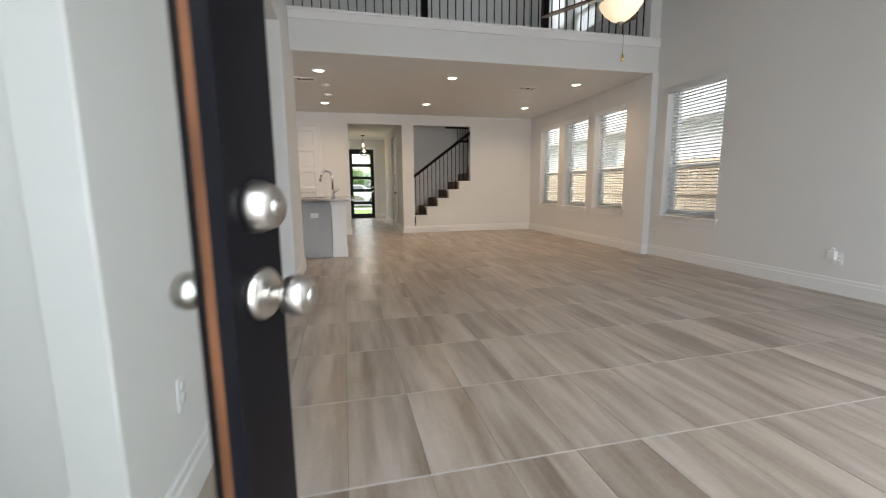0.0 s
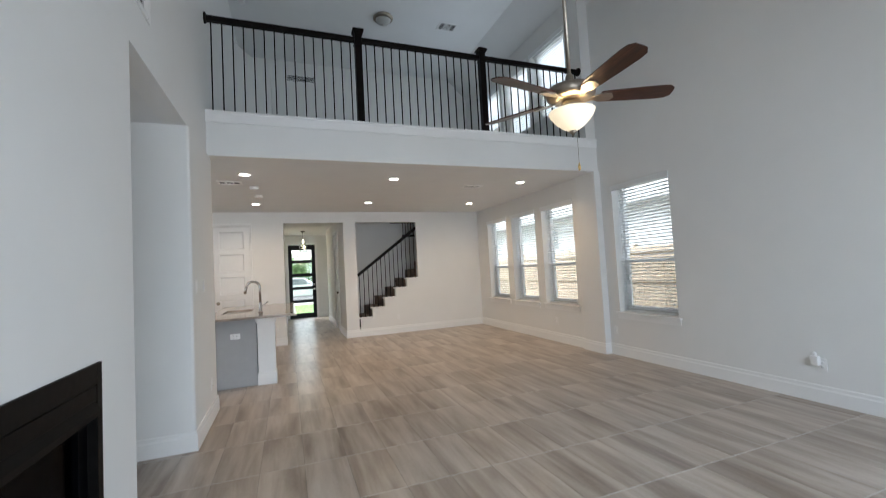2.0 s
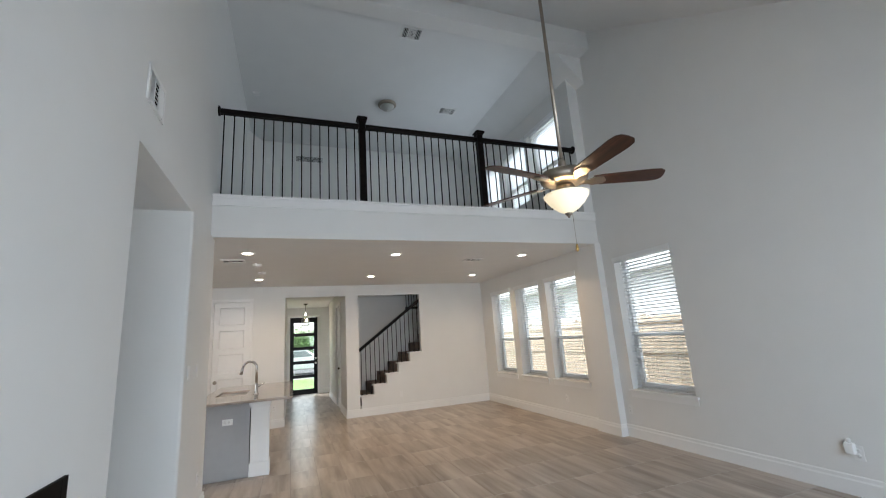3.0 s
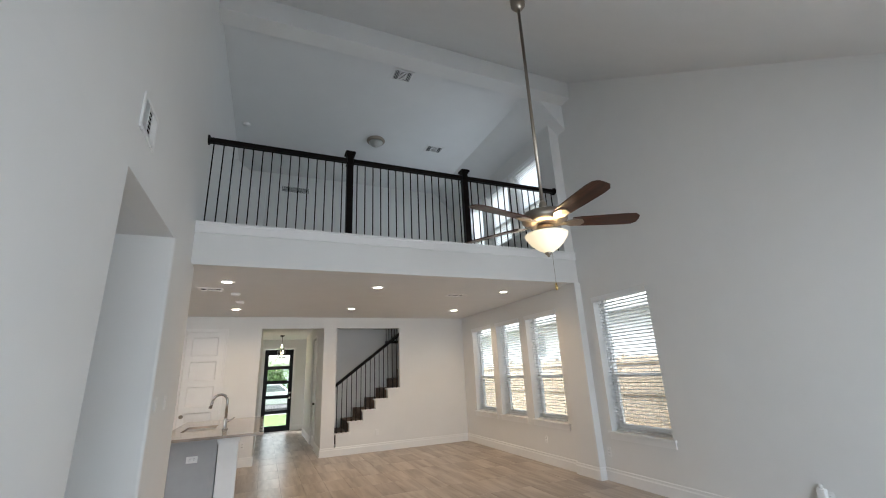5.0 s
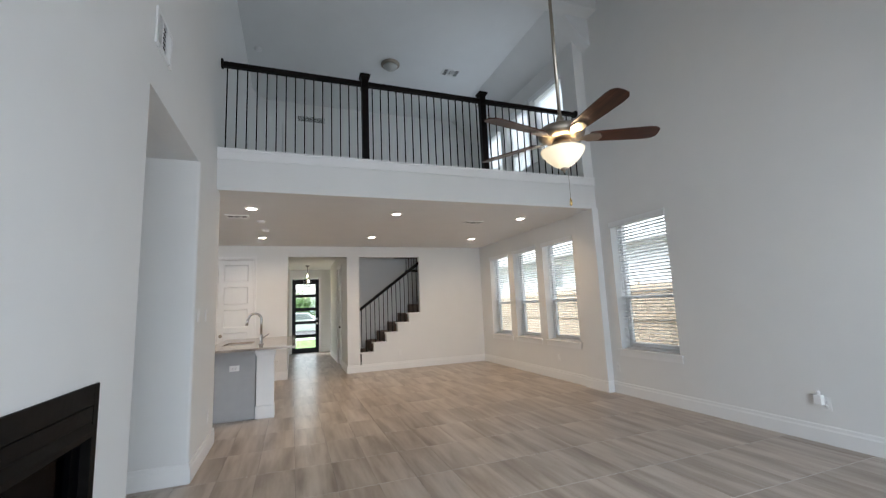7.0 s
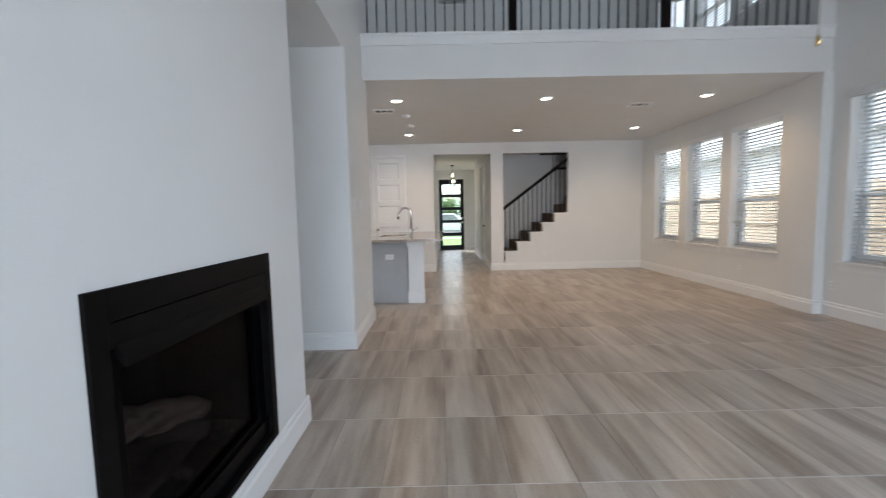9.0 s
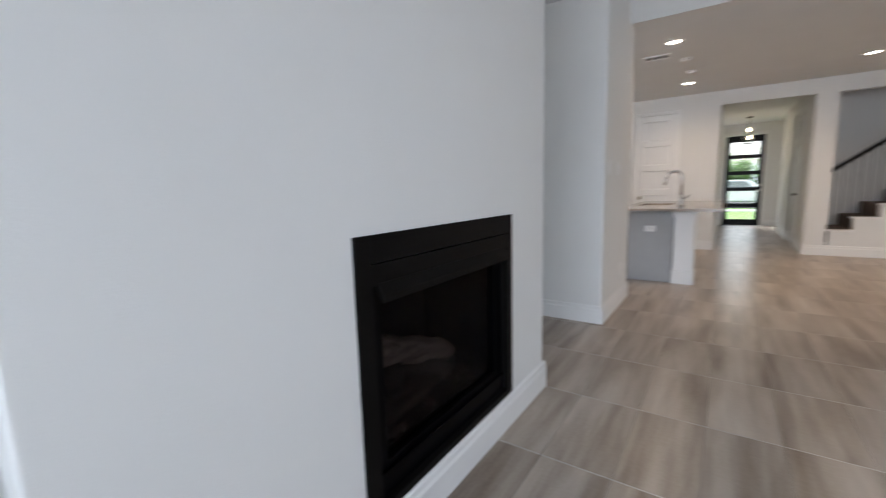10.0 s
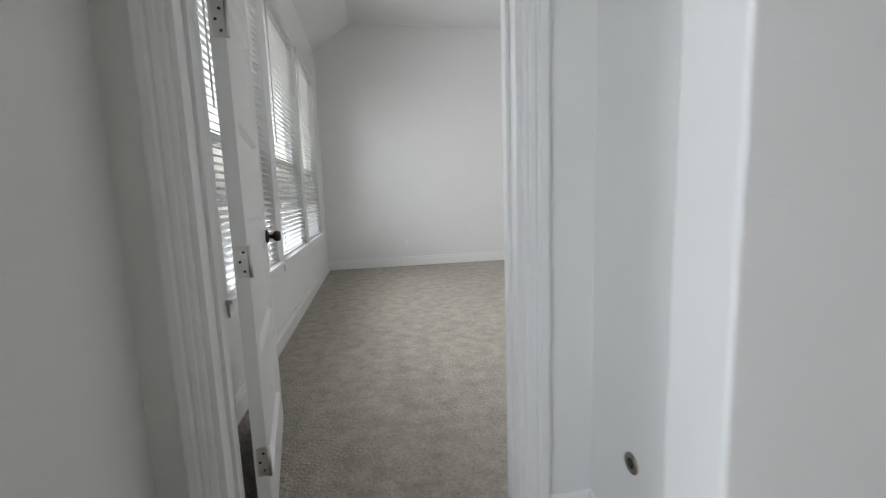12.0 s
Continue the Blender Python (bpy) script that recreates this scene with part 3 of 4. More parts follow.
def blind(m, w, h, tilt=-11, y=0.10):
    """A lowered two-inch blind with open slats, in the same space as its window."""
    th = thing("window_blind", "white horizontal slat blind, lowered with slats open", "window blind", m, group="window blinds")
    key = (round(w, 2), tilt)
    part("valance", grid((-0.012, w + 0.012, -0.022, -0.006, h - 0.075, h + 0.002), (-0.012, w + 0.012, -0.006, 0.012, h - 0.006, h + 0.002), bevel=0.003), BLIND, th)
    part("headrail", grid((0.01, w - 0.01, y - 0.028, y + 0.028, h - 0.05, h - 0.004)), BLIND, th)
    if key not in SLATS:
        c, s = math.cos(radians(tilt)), math.sin(radians(tilt))
        a = 0.025
        pts = [(-a * c, -a * s), (0, 0.004), (a * c, a * s), (a * c, a * s + 0.003), (0, 0.0072), (-a * c, -a * s + 0.003)]
        SLATS[key] = mesh_of("slat", prism(pts, "x", 0.012, w - 0.012), BLIND)
    n = int((h - 0.1) / 0.044)
    for i in range(n):
        o = part("slat", SLATS[key], BLIND, th)
        o.location = (0, y, 0.055 + i * 0.044)
    part("bottom_rail", grid((0.012, w - 0.012, y - 0.026, y + 0.026, 0.008, 0.026), bevel=0.004), BLIND, th)
    for fx in (0.16, 0.84):
        for dy in (-0.024, 0.024):
            part("ladder_cord", rod((w * fx, y + dy, 0.01), (w * fx, y + dy, h - 0.04), 0.0014, seg=5), BLIND, th)
    part("wand", rod((0.07, y - 0.045, h - 0.07), (0.075, y - 0.045, h * 0.45), 0.005, seg=6), VINYL, th)
    return th


def facing(axis, at, u1, z, turn):
    return pose(*((at, u1, z) if axis == "x" else (u1, at, z)), 0, 0, turn)


window("window_1", facing("x", XR, NEARWIN[1], NEARWIN[2], -90), NEARWIN[1] - NEARWIN[0], NEARWIN[3] - NEARWIN[2])
blind(facing("x", XR, NEARWIN[1], NEARWIN[2], -90), NEARWIN[1] - NEARWIN[0], NEARWIN[3] - NEARWIN[2])
for i, (a, b) in enumerate(LOWWIN):
    window("window_%d" % (i + 2), facing("x", XW, b, 0.66, -90), b - a, 1.76)
    blind(facing("x", XW, b, 0.66, -90), b - a, 1.76)
for i, (a, b) in enumerate(LOFTWIN):
    window("window_%d" % (i + 5), facing("x", XU, b, LZ[0], -90), b - a, LZ[1] - LZ[0])
    blind(facing("x", XU, b, LZ[0], -90), b - a, LZ[1] - LZ[0], tilt=10)
for i, (a, b) in enumerate(BEDWIN):
    window("window_%d" % (i + 8), facing("y", 0.15, b, 0.67, 180), b - a, 2.20, deep=0.15)
    blind(facing("y", 0.15, b, 0.67, 180), b - a, 2.20, tilt=27, y=0.04)

# ---- doors ----


def knob(parent, m, material, key=False):
    """A round knob with its rose; local z points out of the door's face."""
    part("knob_rose", lathe([(0, 0), (0.034, 0), (0.034, 0.004), (0.030, 0.010), (0.022, 0.013), (0.012, 0.016)], 28, m), material, parent)
    part("knob", lathe([(0.011, 0.012), (0.010, 0.026), (0.013, 0.032), (0.024, 0.038), (0.0265, 0.05), (0.025, 0.062), (0.018, 0.068), (0.0, 0.069)], 28, m), material, parent)
    if key:
        part("keyhole", lathe([(0.0105, 0.066), (0.0105, 0.0705), (0.0, 0.0705)], 16, m), SILVER, parent)


def sloped_ring(x0, x1, z0, z1, ya, yb, g):
    """A mitred sloping moulding round a panel, from the frame's face down to the panel."""
    bm = bmesh.new()
    def ring(k, y):
        return [bm.verts.new(p) for p in ((x0 + k, y, z0 + k), (x1 - k, y, z0 + k), (x1 - k, y, z1 - k), (x0 + k, y, z1 - k))]
    outer, lip, inner = ring(0, ya), ring(0.004, ya), ring(g, yb)
    back = ring(0, yb)
    for p, q in ((outer, lip), (lip, inner), (inner, back), (back, outer)):
        for i in range(4):
            j = (i + 1) % 4
            bm.faces.new((p[i], p[j], q[j], q[i]))
    bmesh.ops.recalc_face_normals(bm, faces=bm.faces[:])
    return bm


def panel_leaf(th, w, h, thick, panels=5):
    """A moulded panel door leaf: local x along its width from the hinge, y through it, z up."""
    st, rail = 0.088, 0.092
    body = [(0, st, 0, thick, 0, h), (w - st, w, 0, thick, 0, h)]
    ph = (h - 0.18 - rail * panels) / panels
    z = 0.18
    body.append((st, w - st, 0, thick, 0, 0.18))
    for i in range(panels):
        body.append((st, w - st, 0, thick, z + ph, z + ph + rail))
        z += ph + rail
    leaf = part("door_leaf", grid(*body), TRIM, th)
    z = 0.18
    for i in range(panels):
        bm = grid((st - 0.002, w - st + 0.002, 0.018, thick - 0.018, z - 0.002, z + ph + 0.002))
        for ya, yb in ((0.001, 0.0185), (thick - 0.001, thick - 0.0185)):
            part("sticking", sloped_ring(st, w - st, z, z + ph, ya, yb, 0.024), TRIM, th)
        part("panel", bm, TRIM, th)
        z += ph + rail
    return leaf


# bedroom door, standing open into the bedroom
door = thing("door_1", "white five-panel bedroom door, standing open, dark knob", "door", pose(-0.79, 0.543, 0.012, 0, 0, 190), kind="structure")
panel_leaf(door, 0.865, 2.41, 0.042)
knob(door, pose(0.80, 0.0, 0.99, 90), BRONZE)
knob(door, pose(0.80, 0.042, 0.99, -90), BRONZE)
for hz in (0.255, 0.93, 1.64, 2.22):
    part("hinge", grid((-0.002, -0.0005, 0.002, 0.033, hz, hz + 0.1), (-0.014, -0.002, -0.001, 0.001, hz, hz + 0.1)), SILVER, door, "satin steel butt hinge")
    part("hinge_pin", rod((-0.004, -0.006, hz), (-0.004, -0.006, hz + 0.1), 0.006), SILVER, door)
    for k in (0.02, 0.05, 0.08):
        part("hinge_screw", lathe([(0.0045, 0), (0.003, 0.0012), (0, 0.0014)], 10, pose(-0.002, 0.012 + (k == 0.05) * 0.012, hz + k, 0, -90)), BRONZE, door)

# pantry door, closed, in the far wall
door = thing("door_2", "white five-panel pantry door, closed, satin metal knob", "door", pose(PD[0] + 0.004, YF + 0.02, 0.01), kind="structure")
panel_leaf(door, PD[1] - PD[0] - 0.008, 2.435, 0.042)
knob(door, pose(0.06, 0.0, 0.93, 90), FANMETAL)

# hall side door, closed
door = thing("door_3", "white five-panel hall door, closed, dark knob", "door", pose(HALL[1] + 0.012, 12.045, 0.01, 0, 0, -90), kind="structure")
panel_leaf(door, 0.79, 2.39, 0.042)
knob(door, pose(0.73, 0.0, 0.93, 90), BRONZE)

# front door with five lights
door = thing("front_door", "black front door with five wide glass lights, closed", "door", pose(FD[0], 15.47, 0), kind="structure")
w, h = FD[1] - FD[0], 2.43
cells = [(0.16, 0.50), (0.60, 0.94), (1.04, 1.38), (1.48, 1.82), (1.92, 2.26)]
zs = [0.0] + [v for c in cells for v in c] + [h]
part("door_leaf", grid((0.0, 0.11, 0, 0.045, 0, h), (w - 0.11, w, 0, 0.045, 0, h), *[(0.11, w - 0.11, 0, 0.045, zs[i], zs[i + 1]) for i in range(0, len(zs), 2)]), BLACK, door)
for z0, z1 in cells:
    p = part("pane", grid((0.108, w - 0.108, 0.02, 0.026, z0 - 0.002, z1 + 0.002)), GLASS, door)
    p.visible_shadow = False
knob(door, pose(w - 0.055, 0.0, 0.95, 90), NICKEL)
part("deadbolt", lathe([(0, 0), (0.03, 0), (0.03, 0.012), (0.02, 0.02), (0, 0.02)], 20, pose(w - 0.055, 0, 1.1, 90)), NICKEL, door)

# garden door: full-light leaf standing open at a right angle to the rear wall
door = thing("garden_door", "black full-glass garden door, standing open, satin nickel knob and deadbolt", "door", pose(0.205, 0.024, 0.012, 0, 0, 66.4), kind="structure")
W, H, T, S = 0.885, 2.41, 0.044, 0.082
part("door_leaf", grid((0, S, 0, T, 0, H), (W - S, W, 0, T, 0, H), (S, W - S, 0, T, 0, 0.22), (S, W - S, 0, T, H - 0.13, H)), BLACK, door)
part("glazing_bead", grid((S, S + 0.01, -0.004, 0.014, 0.22, H - 0.13), (W - S - 0.01, W - S, -0.004, 0.014, 0.22, H - 0.13), (S + 0.01, W - S - 0.01, -0.004, 0.014, 0.22, 0.23), (S + 0.01, W - S - 0.01, -0.004, 0.014, H - 0.14, H - 0.13)), BLACK, door)
part("glazing_strip", grid((W - S - 0.008, W - S - 0.001, 0.0145, 0.027, 0.222, H - 0.132), (S + 0.001, S + 0.008, 0.0145, 0.027, 0.222, H - 0.132)), WOODEDGE, door, "thin brown strip beside the glass")
p = part("pane", grid((S + 0.0005, W - S - 0.0005, 0.029, 0.035, 0.222, H - 0.132)), GLASS, door)
p.visible_shadow = False
knob(door, pose(W - 0.04, 0, 0.951, 90) @ Matrix.Scale(0.84, 4), NICKEL, True)
knob(door, pose(W - 0.04, T, 0.951, -90) @ Matrix.Scale(0.84, 4), NICKEL)
part("deadbolt", lathe([(0, 0), (0.032, 0), (0.0315, 0.008), (0.026, 0.024), (0.022, 0.028), (0, 0.028)], 28, pose(W - 0.04, 0, 1.044, 90) @ Matrix.Scale(0.86, 4)), NICKEL, door)
part("keyhole", lathe([(0.011, 0.027), (0.011, 0.0305), (0, 0.0305)], 16, pose(W - 0.04, 0, 1.044, 90) @ Matrix.Scale(0.86, 4)), SILVER, door)
part("deadbolt_turn", lathe([(0, 0), (0.032, 0), (0.028, 0.014), (0, 0.016)], 28, pose(W - 0.04, T, 1.044, -90) @ Matrix.Scale(0.86, 4)), NICKEL, door)
part("latch_plate", grid((W - 0.001, W + 0.0015, 0.01, T - 0.01, 0.92, 0.98)), NICKEL, door)

# ---- fireplace ----
fp = thing("fireplace", "black steel gas fireplace insert with ceramic logs, unlit", "fireplace", pose(XL, 0, 0))
a, b, c, d = FP
part("side_trim", grid((-0.03, 0.012, a, a + 0.062, c, d), bevel=0.002), FIREBLACK, fp)
part("side_trim", grid((-0.03, 0.012, b - 0.05, b, c, d), bevel=0.002), FIREBLACK, fp)
part("bottom_trim", grid((-0.03, 0.012, a + 0.062, b - 0.05, c, c + 0.03), bevel=0.002), FIREBLACK, fp)
part("top_panel", grid((-0.03, 0.012, a + 0.062, b - 0.05, d - 0.085, d), bevel=0.002), FIREBLACK, fp)
part("louvre", grid((-0.04, 0.010, a + 0.062, b - 0.05, d - 0.155, d - 0.089), bevel=0.002), FIREBLACK, fp)
bm = prism([(-0.03, 0.93), (0.012, 0.93), (0.034, 0.897), (0.034, 0.874), (0.026, 0.874), (0.004, 0.90), (-0.03, 0.90)], "y", a + 0.085, b - 0.075)
part("hood", bm, FIREBLACK, fp, "sloped steel hood lip")
part("lower_panel", grid((-0.05, -0.012, a + 0.062, b - 0.05, c + 0.03, c + 0.115), bevel=0.003), FIREINNER, fp)
part("glass_frame", grid((-0.06, -0.025, a + 0.062, a + 0.13, c + 0.115, 0.90), (-0.06, -0.025, b - 0.125, b - 0.05, c + 0.115, 0.90), (-0.06, -0.025, a + 0.13, b - 0.125, c + 0.115, c + 0.14), (-0.06, -0.025, a + 0.13, b - 0.125, 0.85, 0.90)), FIREINNER, fp)
part("glass", grid((-0.048, -0.044, a + 0.125, b - 0.12, c + 0.135, 0.855)), SMOKED, fp)
part("firebox", grid((-0.52, -0.50, a, b, c, 1.05), (-0.50, -0.06, a + 0.02, a + 0.04, c, 1.05), (-0.50, -0.06, b - 0.04, b - 0.02, c, 1.05), (-0.50, -0.06, a + 0.04, b - 0.04, c + 0.06, c + 0.09), (-0.50, -0.06, a + 0.04, b - 0.04, 0.95, 0.97)), FIREBRICK, fp)
rnd = random.Random(5)


def ceramic_log(p, q, r0, r1):
    bm = bmesh.new()
    p, q = Vector(p), Vector(q)
    turn = (q - p).to_track_quat("Z", "Y").to_matrix().to_4x4()
    prof = [(0, 0)] + [((r0 + (r1 - r0) * i / 9) * (0.6 if i in (0, 9) else 1), (q - p).length * i / 9) for i in range(10)] + [(0, (q - p).length)]
    lathe(prof, 16, Matrix.Translation(p) @ turn, bm)
    for v in bm.verts:
        v.co += noise.noise_vector(v.co * 14) * 0.016 + noise.noise_vector(v.co * 40) * 0.005
    return bm


gz = c + 0.14
part("burner_tray", grid((-0.46, -0.08, a + 0.10, b - 0.12, c + 0.09, gz - 0.002), bevel=0.006), FIREINNER, fp)
for p, q, r0, r1 in (((-0.16, a + 0.22, gz + 0.05), (-0.22, b - 0.2, gz + 0.06), 0.05, 0.042), ((-0.36, a + 0.2, gz + 0.06), (-0.34, b - 0.22, gz + 0.05), 0.055, 0.05),
                     ((-0.38, a + 0.34, gz + 0.20), (-0.12, a + 0.66, gz + 0.09), 0.055, 0.04), ((-0.14, a + 0.28, gz + 0.13), (-0.34, a + 0.52, gz + 0.2), 0.042, 0.05), ((-0.30, a + 0.30, gz + 0.25), (-0.18, a + 0.74, gz + 0.15), 0.074, 0.052)):
    part("log", ceramic_log(p, q, r0, r1), PALELOG if r0 > 0.057 else LOG, fp, "brown ceramic log")
bm = bmesh.new()
for i in range(46):
    s = rnd.uniform(0.012, 0.026)
    lathe([(0, -s), (s * 0.9, -s * 0.4), (s, s * 0.3), (0, s)], 6, pose(-rnd.uniform(0.09, 0.42), rnd.uniform(a + 0.12, b - 0.14), gz + s * 0.7, rnd.uniform(0, 90), rnd.uniform(0, 90)), bm)
tagged(part("embers", bm, LOG, fp, "loose ember lumps"), kind="stuff")

# ---- ceiling fan ----
FX, FY, FZ = 2.735, 3.27, 2.29
fan = thing("ceiling_fan", "five-blade walnut ceiling fan with nickel motor and lit bowl", "ceiling fan", pose(FX, FY, FZ))
top = vault(FY) - FZ
part("downrod", rod((0, 0, 0.36), (0, 0, top - 0.03), 0.0135, seg=14), FANMETAL, fan)
part("canopy", lathe([(0.016, top - 0.11), (0.03, top - 0.105), (0.062, top - 0.06), (0.068, top + 0.045), (0, top + 0.045)], 24), FANMETAL, fan)
part("collar", lathe([(0.014, 0.33), (0.03, 0.335), (0.028, 0.40), (0.016, 0.42)], 18), FANMETAL, fan)
part("motor_housing", lathe([(0, 0.225), (0.09, 0.222), (0.135, 0.235), (0.165, 0.255), (0.172, 0.285), (0.160, 0.312), (0.10, 0.334), (0.03, 0.345), (0, 0.345)], 36), FANMETAL, fan)
part("switch_cup", lathe([(0, 0.15), (0.075, 0.15), (0.085, 0.165), (0.07, 0.20), (0.055, 0.225), (0, 0.225)], 28), FANMETAL, fan)
part("light_bowl", lathe([(0.0, 0.012), (0.03, 0.016), (0.075, 0.042), (0.118, 0.082), (0.15, 0.128), (0.158, 0.150), (0.148, 0.152), (0.11, 0.098), (0.06, 0.05), (0, 0.03)], 36), BOWL, fan, "glowing cream alabaster bowl")
part("finial", lathe([(0, -0.022), (0.008, -0.018), (0.010, -0.008), (0.020, 0.0), (0.028, 0.010), (0.02, 0.018), (0, 0.018)], 18), FANMETAL, fan)
part("pull_chain", rod((0.05, 0.02, 0.15), (0.05, 0.02, -0.20), 0.0016, seg=6), FANMETAL, fan)
part("chain_fob", lathe([(0, -0.26), (0.008, -0.255), (0.010, -0.235), (0.005, -0.205), (0, -0.20)], 12, pose(0.05, 0.02, 0)), BRASS, fan)
outline = [(0.20, 0.050), (0.26, 0.058), (0.45, 0.066), (0.60, 0.070), (0.66, 0.064), (0.69, 0.04), (0.695, 0.0)]
shape = [(x, y) for x, y in outline] + [(x, -y) for x, y in outline[-2::-1]]
blade_me = mesh_of("blade", prism(shape, "z", -0.004, 0.004), WALNUT)
arm_bm = prism([(0.10, 0.03), (0.16, 0.022), (0.20, 0.045), (0.27, 0.036), (0.29, 0.0), (0.27, -0.036), (0.20, -0.045), (0.16, -0.022), (0.10, -0.03)], "z", -0.014, -0.005)
arm_me = mesh_of("blade_arm", arm_bm, FANMETAL)
for k in range(5):
    for nm, me, z in (("blade", blade_me, 0.245), ("blade_arm", arm_me, 0.245)):
        o = part(nm, me, WALNUT, fan)
        o.matrix_local = pose(0, 0, z, 0, 0, -24 + 72 * k) @ pose(0, 0, 0, -13, 0, 0)
lamp("fan_light", "POINT", pose(FX, FY, FZ + 0.10), 2.2, (1.0, 0.74, 0.45), r=0.06)

# ---- loft railing ----
rail = thing("loft_railing", "espresso wood loft railing with black iron balusters and two newels", "railing", pose(0, YB + 0.07, 3.232))
NEWEL = (1.755, 3.47)
spans = [(XL + 0.01, NEWEL[0] - 0.045), (NEWEL[0] + 0.045, NEWEL[1] - 0.045), (NEWEL[1] + 0.045, XU - 0.01)]
for x0, x1 in spans:
    part("handrail", prism([(-0.028, 1.035), (0.028, 1.035), (0.034, 1.055), (0.032, 1.085), (0.018, 1.10), (-0.018, 1.10), (-0.032, 1.085), (-0.034, 1.055)], "x", x0, x1), DARKWOOD, rail)
    n = round((x1 - x0) / 0.112)
    for i in range(n):
        x = x0 + (i + 0.5) * (x1 - x0) / n
        part("baluster", grid((x - 0.0065, x + 0.0065, -0.0065, 0.0065, 0, 1.04)), IRON, rail)
for x in NEWEL:
    nw = part("newel_post", grid((x - 0.042, x + 0.042, -0.042, 0.042, 0, 1.16), bevel=0.004), DARKWOOD, rail)
    part("newel_collar", grid((x - 0.05, x + 0.05, -0.05, 0.05, 1.0, 1.02), bevel=0.003), DARKWOOD, rail)
    part("newel_cap", grid((x - 0.068, x + 0.068, -0.068, 0.068, 1.16, 1.185), (x - 0.052, x + 0.052, -0.052, 0.052, 1.135, 1.16), (x - 0.052, x + 0.052, -0.052, 0.052, 1.185, 1.20), bevel=0.003), DARKWOOD, rail)
for x, s in ((XL + 0.008, 1), (XU - 0.008, -1)):
    part("rosette", lathe([(0, 0), (0.062, 0), (0.06, 0.016), (0.045, 0.022), (0, 0.022)], 24, pose(x - s * 0.008, 0, 1.07, 0, 90 * s)), DARKWOOD, rail)

# ---- stairs ----
st = thing("staircase", "carpeted stairs rising behind the far wall", "stairs")
for i in range(13):
    x0 = TREADS[0] + 0.272 * i
    part("step", grid((x0 if i > 0 else 2.14, x0 + 0.30, YF + 0.14, 11.19, 0.0 if i < 1 else RISE * i - 0.05, RISE * (i + 1)), bevel=0.012), STAIR, st)
sr = thing("stair_railing", "black stair railing with iron balusters on the stepped wall", "railing", pose(0, YF + 0.06, 0))
zr = lambda x: 1.30 + (x - 2.28) * RISE / 0.272
sx = [STAIRX[0], STAIRX[1]]
part("handrail", prism([(sx[0], zr(sx[0])), (sx[1], zr(sx[1])), (sx[1], zr(sx[1]) + 0.075), (sx[0], zr(sx[0]) + 0.075)], "y", -0.03, 0.03), DARKWOOD, sr)
for i in range(14):
    x = 2.315 + i * 0.099
    k = max(j for j in range(1, 6) if TREADS[j] - 0.01 <= x)
    part("baluster", grid((x - 0.0065, x + 0.0065, -0.0065, 0.0065, RISE * (k + 1) + 0.008, zr(x) + 0.02)), IRON, sr)
    part("baluster_shoe", grid((x - 0.014, x + 0.014, -0.014, 0.014, RISE * (k + 1) + 0.008, RISE * (k + 1) + 0.03), bevel=0.003), IRON, sr)
part("newel_post", grid((sx[0] - 0.0, sx[0] + 0.03, -0.03, 0.03, RISE + 0.01, RISE * 2 - 0.02)), DARKWOOD, sr)
ur = thing("upper_stair_railing", "short black railing of the upper flight", "railing", pose(0, 11.1, 2.30))
part("handrail", grid((3.3, 4.2, -0.03, 0.03, 0.30, 0.36), bevel=0.008), DARKWOOD, ur)
for i in range(8):
    part("baluster", grid((3.62 + i * 0.07, 3.633 + i * 0.07, -0.0065, 0.0065, 0.0, 0.31)), IRON, ur)
part("stringer", grid((3.6, 4.2, -0.02, 0.02, -0.05, 0.0)), DARKWOOD, ur)

# ---- kitchen island ----
isl = thing("kitchen_island", "grey painted island with white corner post", "kitchen island")
part("cabinet_body", grid((-0.14, 0.43, 6.95, 9.0, 0.0, 0.886)), CABINET, isl)
part("end_panel", grid((-0.12, 0.425, 6.935, 6.948, 0.012, 0.87), bevel=0.003), CABINET, isl)
part("corner_post", grid((0.44, 0.655, 6.93, 7.10, 0.16, 0.80), (0.43, 0.665, 6.92, 7.11, 0, 0.16), (0.43, 0.665, 6.92, 7.11, 0.80, 0.83), (0.42, 0.675, 6.91, 7.12, 0.83, 0.886), bevel=0.004), TRIM, isl, "white painted square corner post")
part("back_panel", grid((0.43, 0.45, 7.12, 9.0, 0.0, 0.886)), TRIM, isl)
SK = (-0.05, 0.33, 7.45, 8.15)
bm = grid((-0.20, 0.93, 6.68, SK[2], 0.887, 0.917), (-0.20, 0.93, SK[3], 9.1, 0.887, 0.917), (-0.20, SK[0], SK[2], SK[3], 0.887, 0.917), (SK[1], 0.93, SK[2], SK[3], 0.887, 0.917))
solid("countertop", bm, STONE, "pale polished quartz worktop on the island", "countertop")
sink = thing("sink", "undermounted stainless steel sink in the worktop", "sink")
part("basin", grid((SK[0], SK[1], SK[2], SK[3], 0.70, 0.71), (SK[0] - 0.006, SK[0], SK[2], SK[3], 0.70, 0.876), (SK[1], SK[1] + 0.006, SK[2], SK[3], 0.70, 0.876), (SK[0], SK[1], SK[2] - 0.006, SK[2], 0.70, 0.876), (SK[0], SK[1], SK[3], SK[3] + 0.006, 0.70, 0.876)), NICKEL, sink)
part("drain", lathe([(0, 0.711), (0.04, 0.711), (0.04, 0.714), (0, 0.716)], 18, pose(0.14, 7.8, 0)), CHROME, sink)
fa = thing("kitchen_faucet", "chrome gooseneck pull-down faucet beside the sink", "faucet", pose(0.46, 7.40, 0.917) @ Matrix.Scale(1.2, 4))
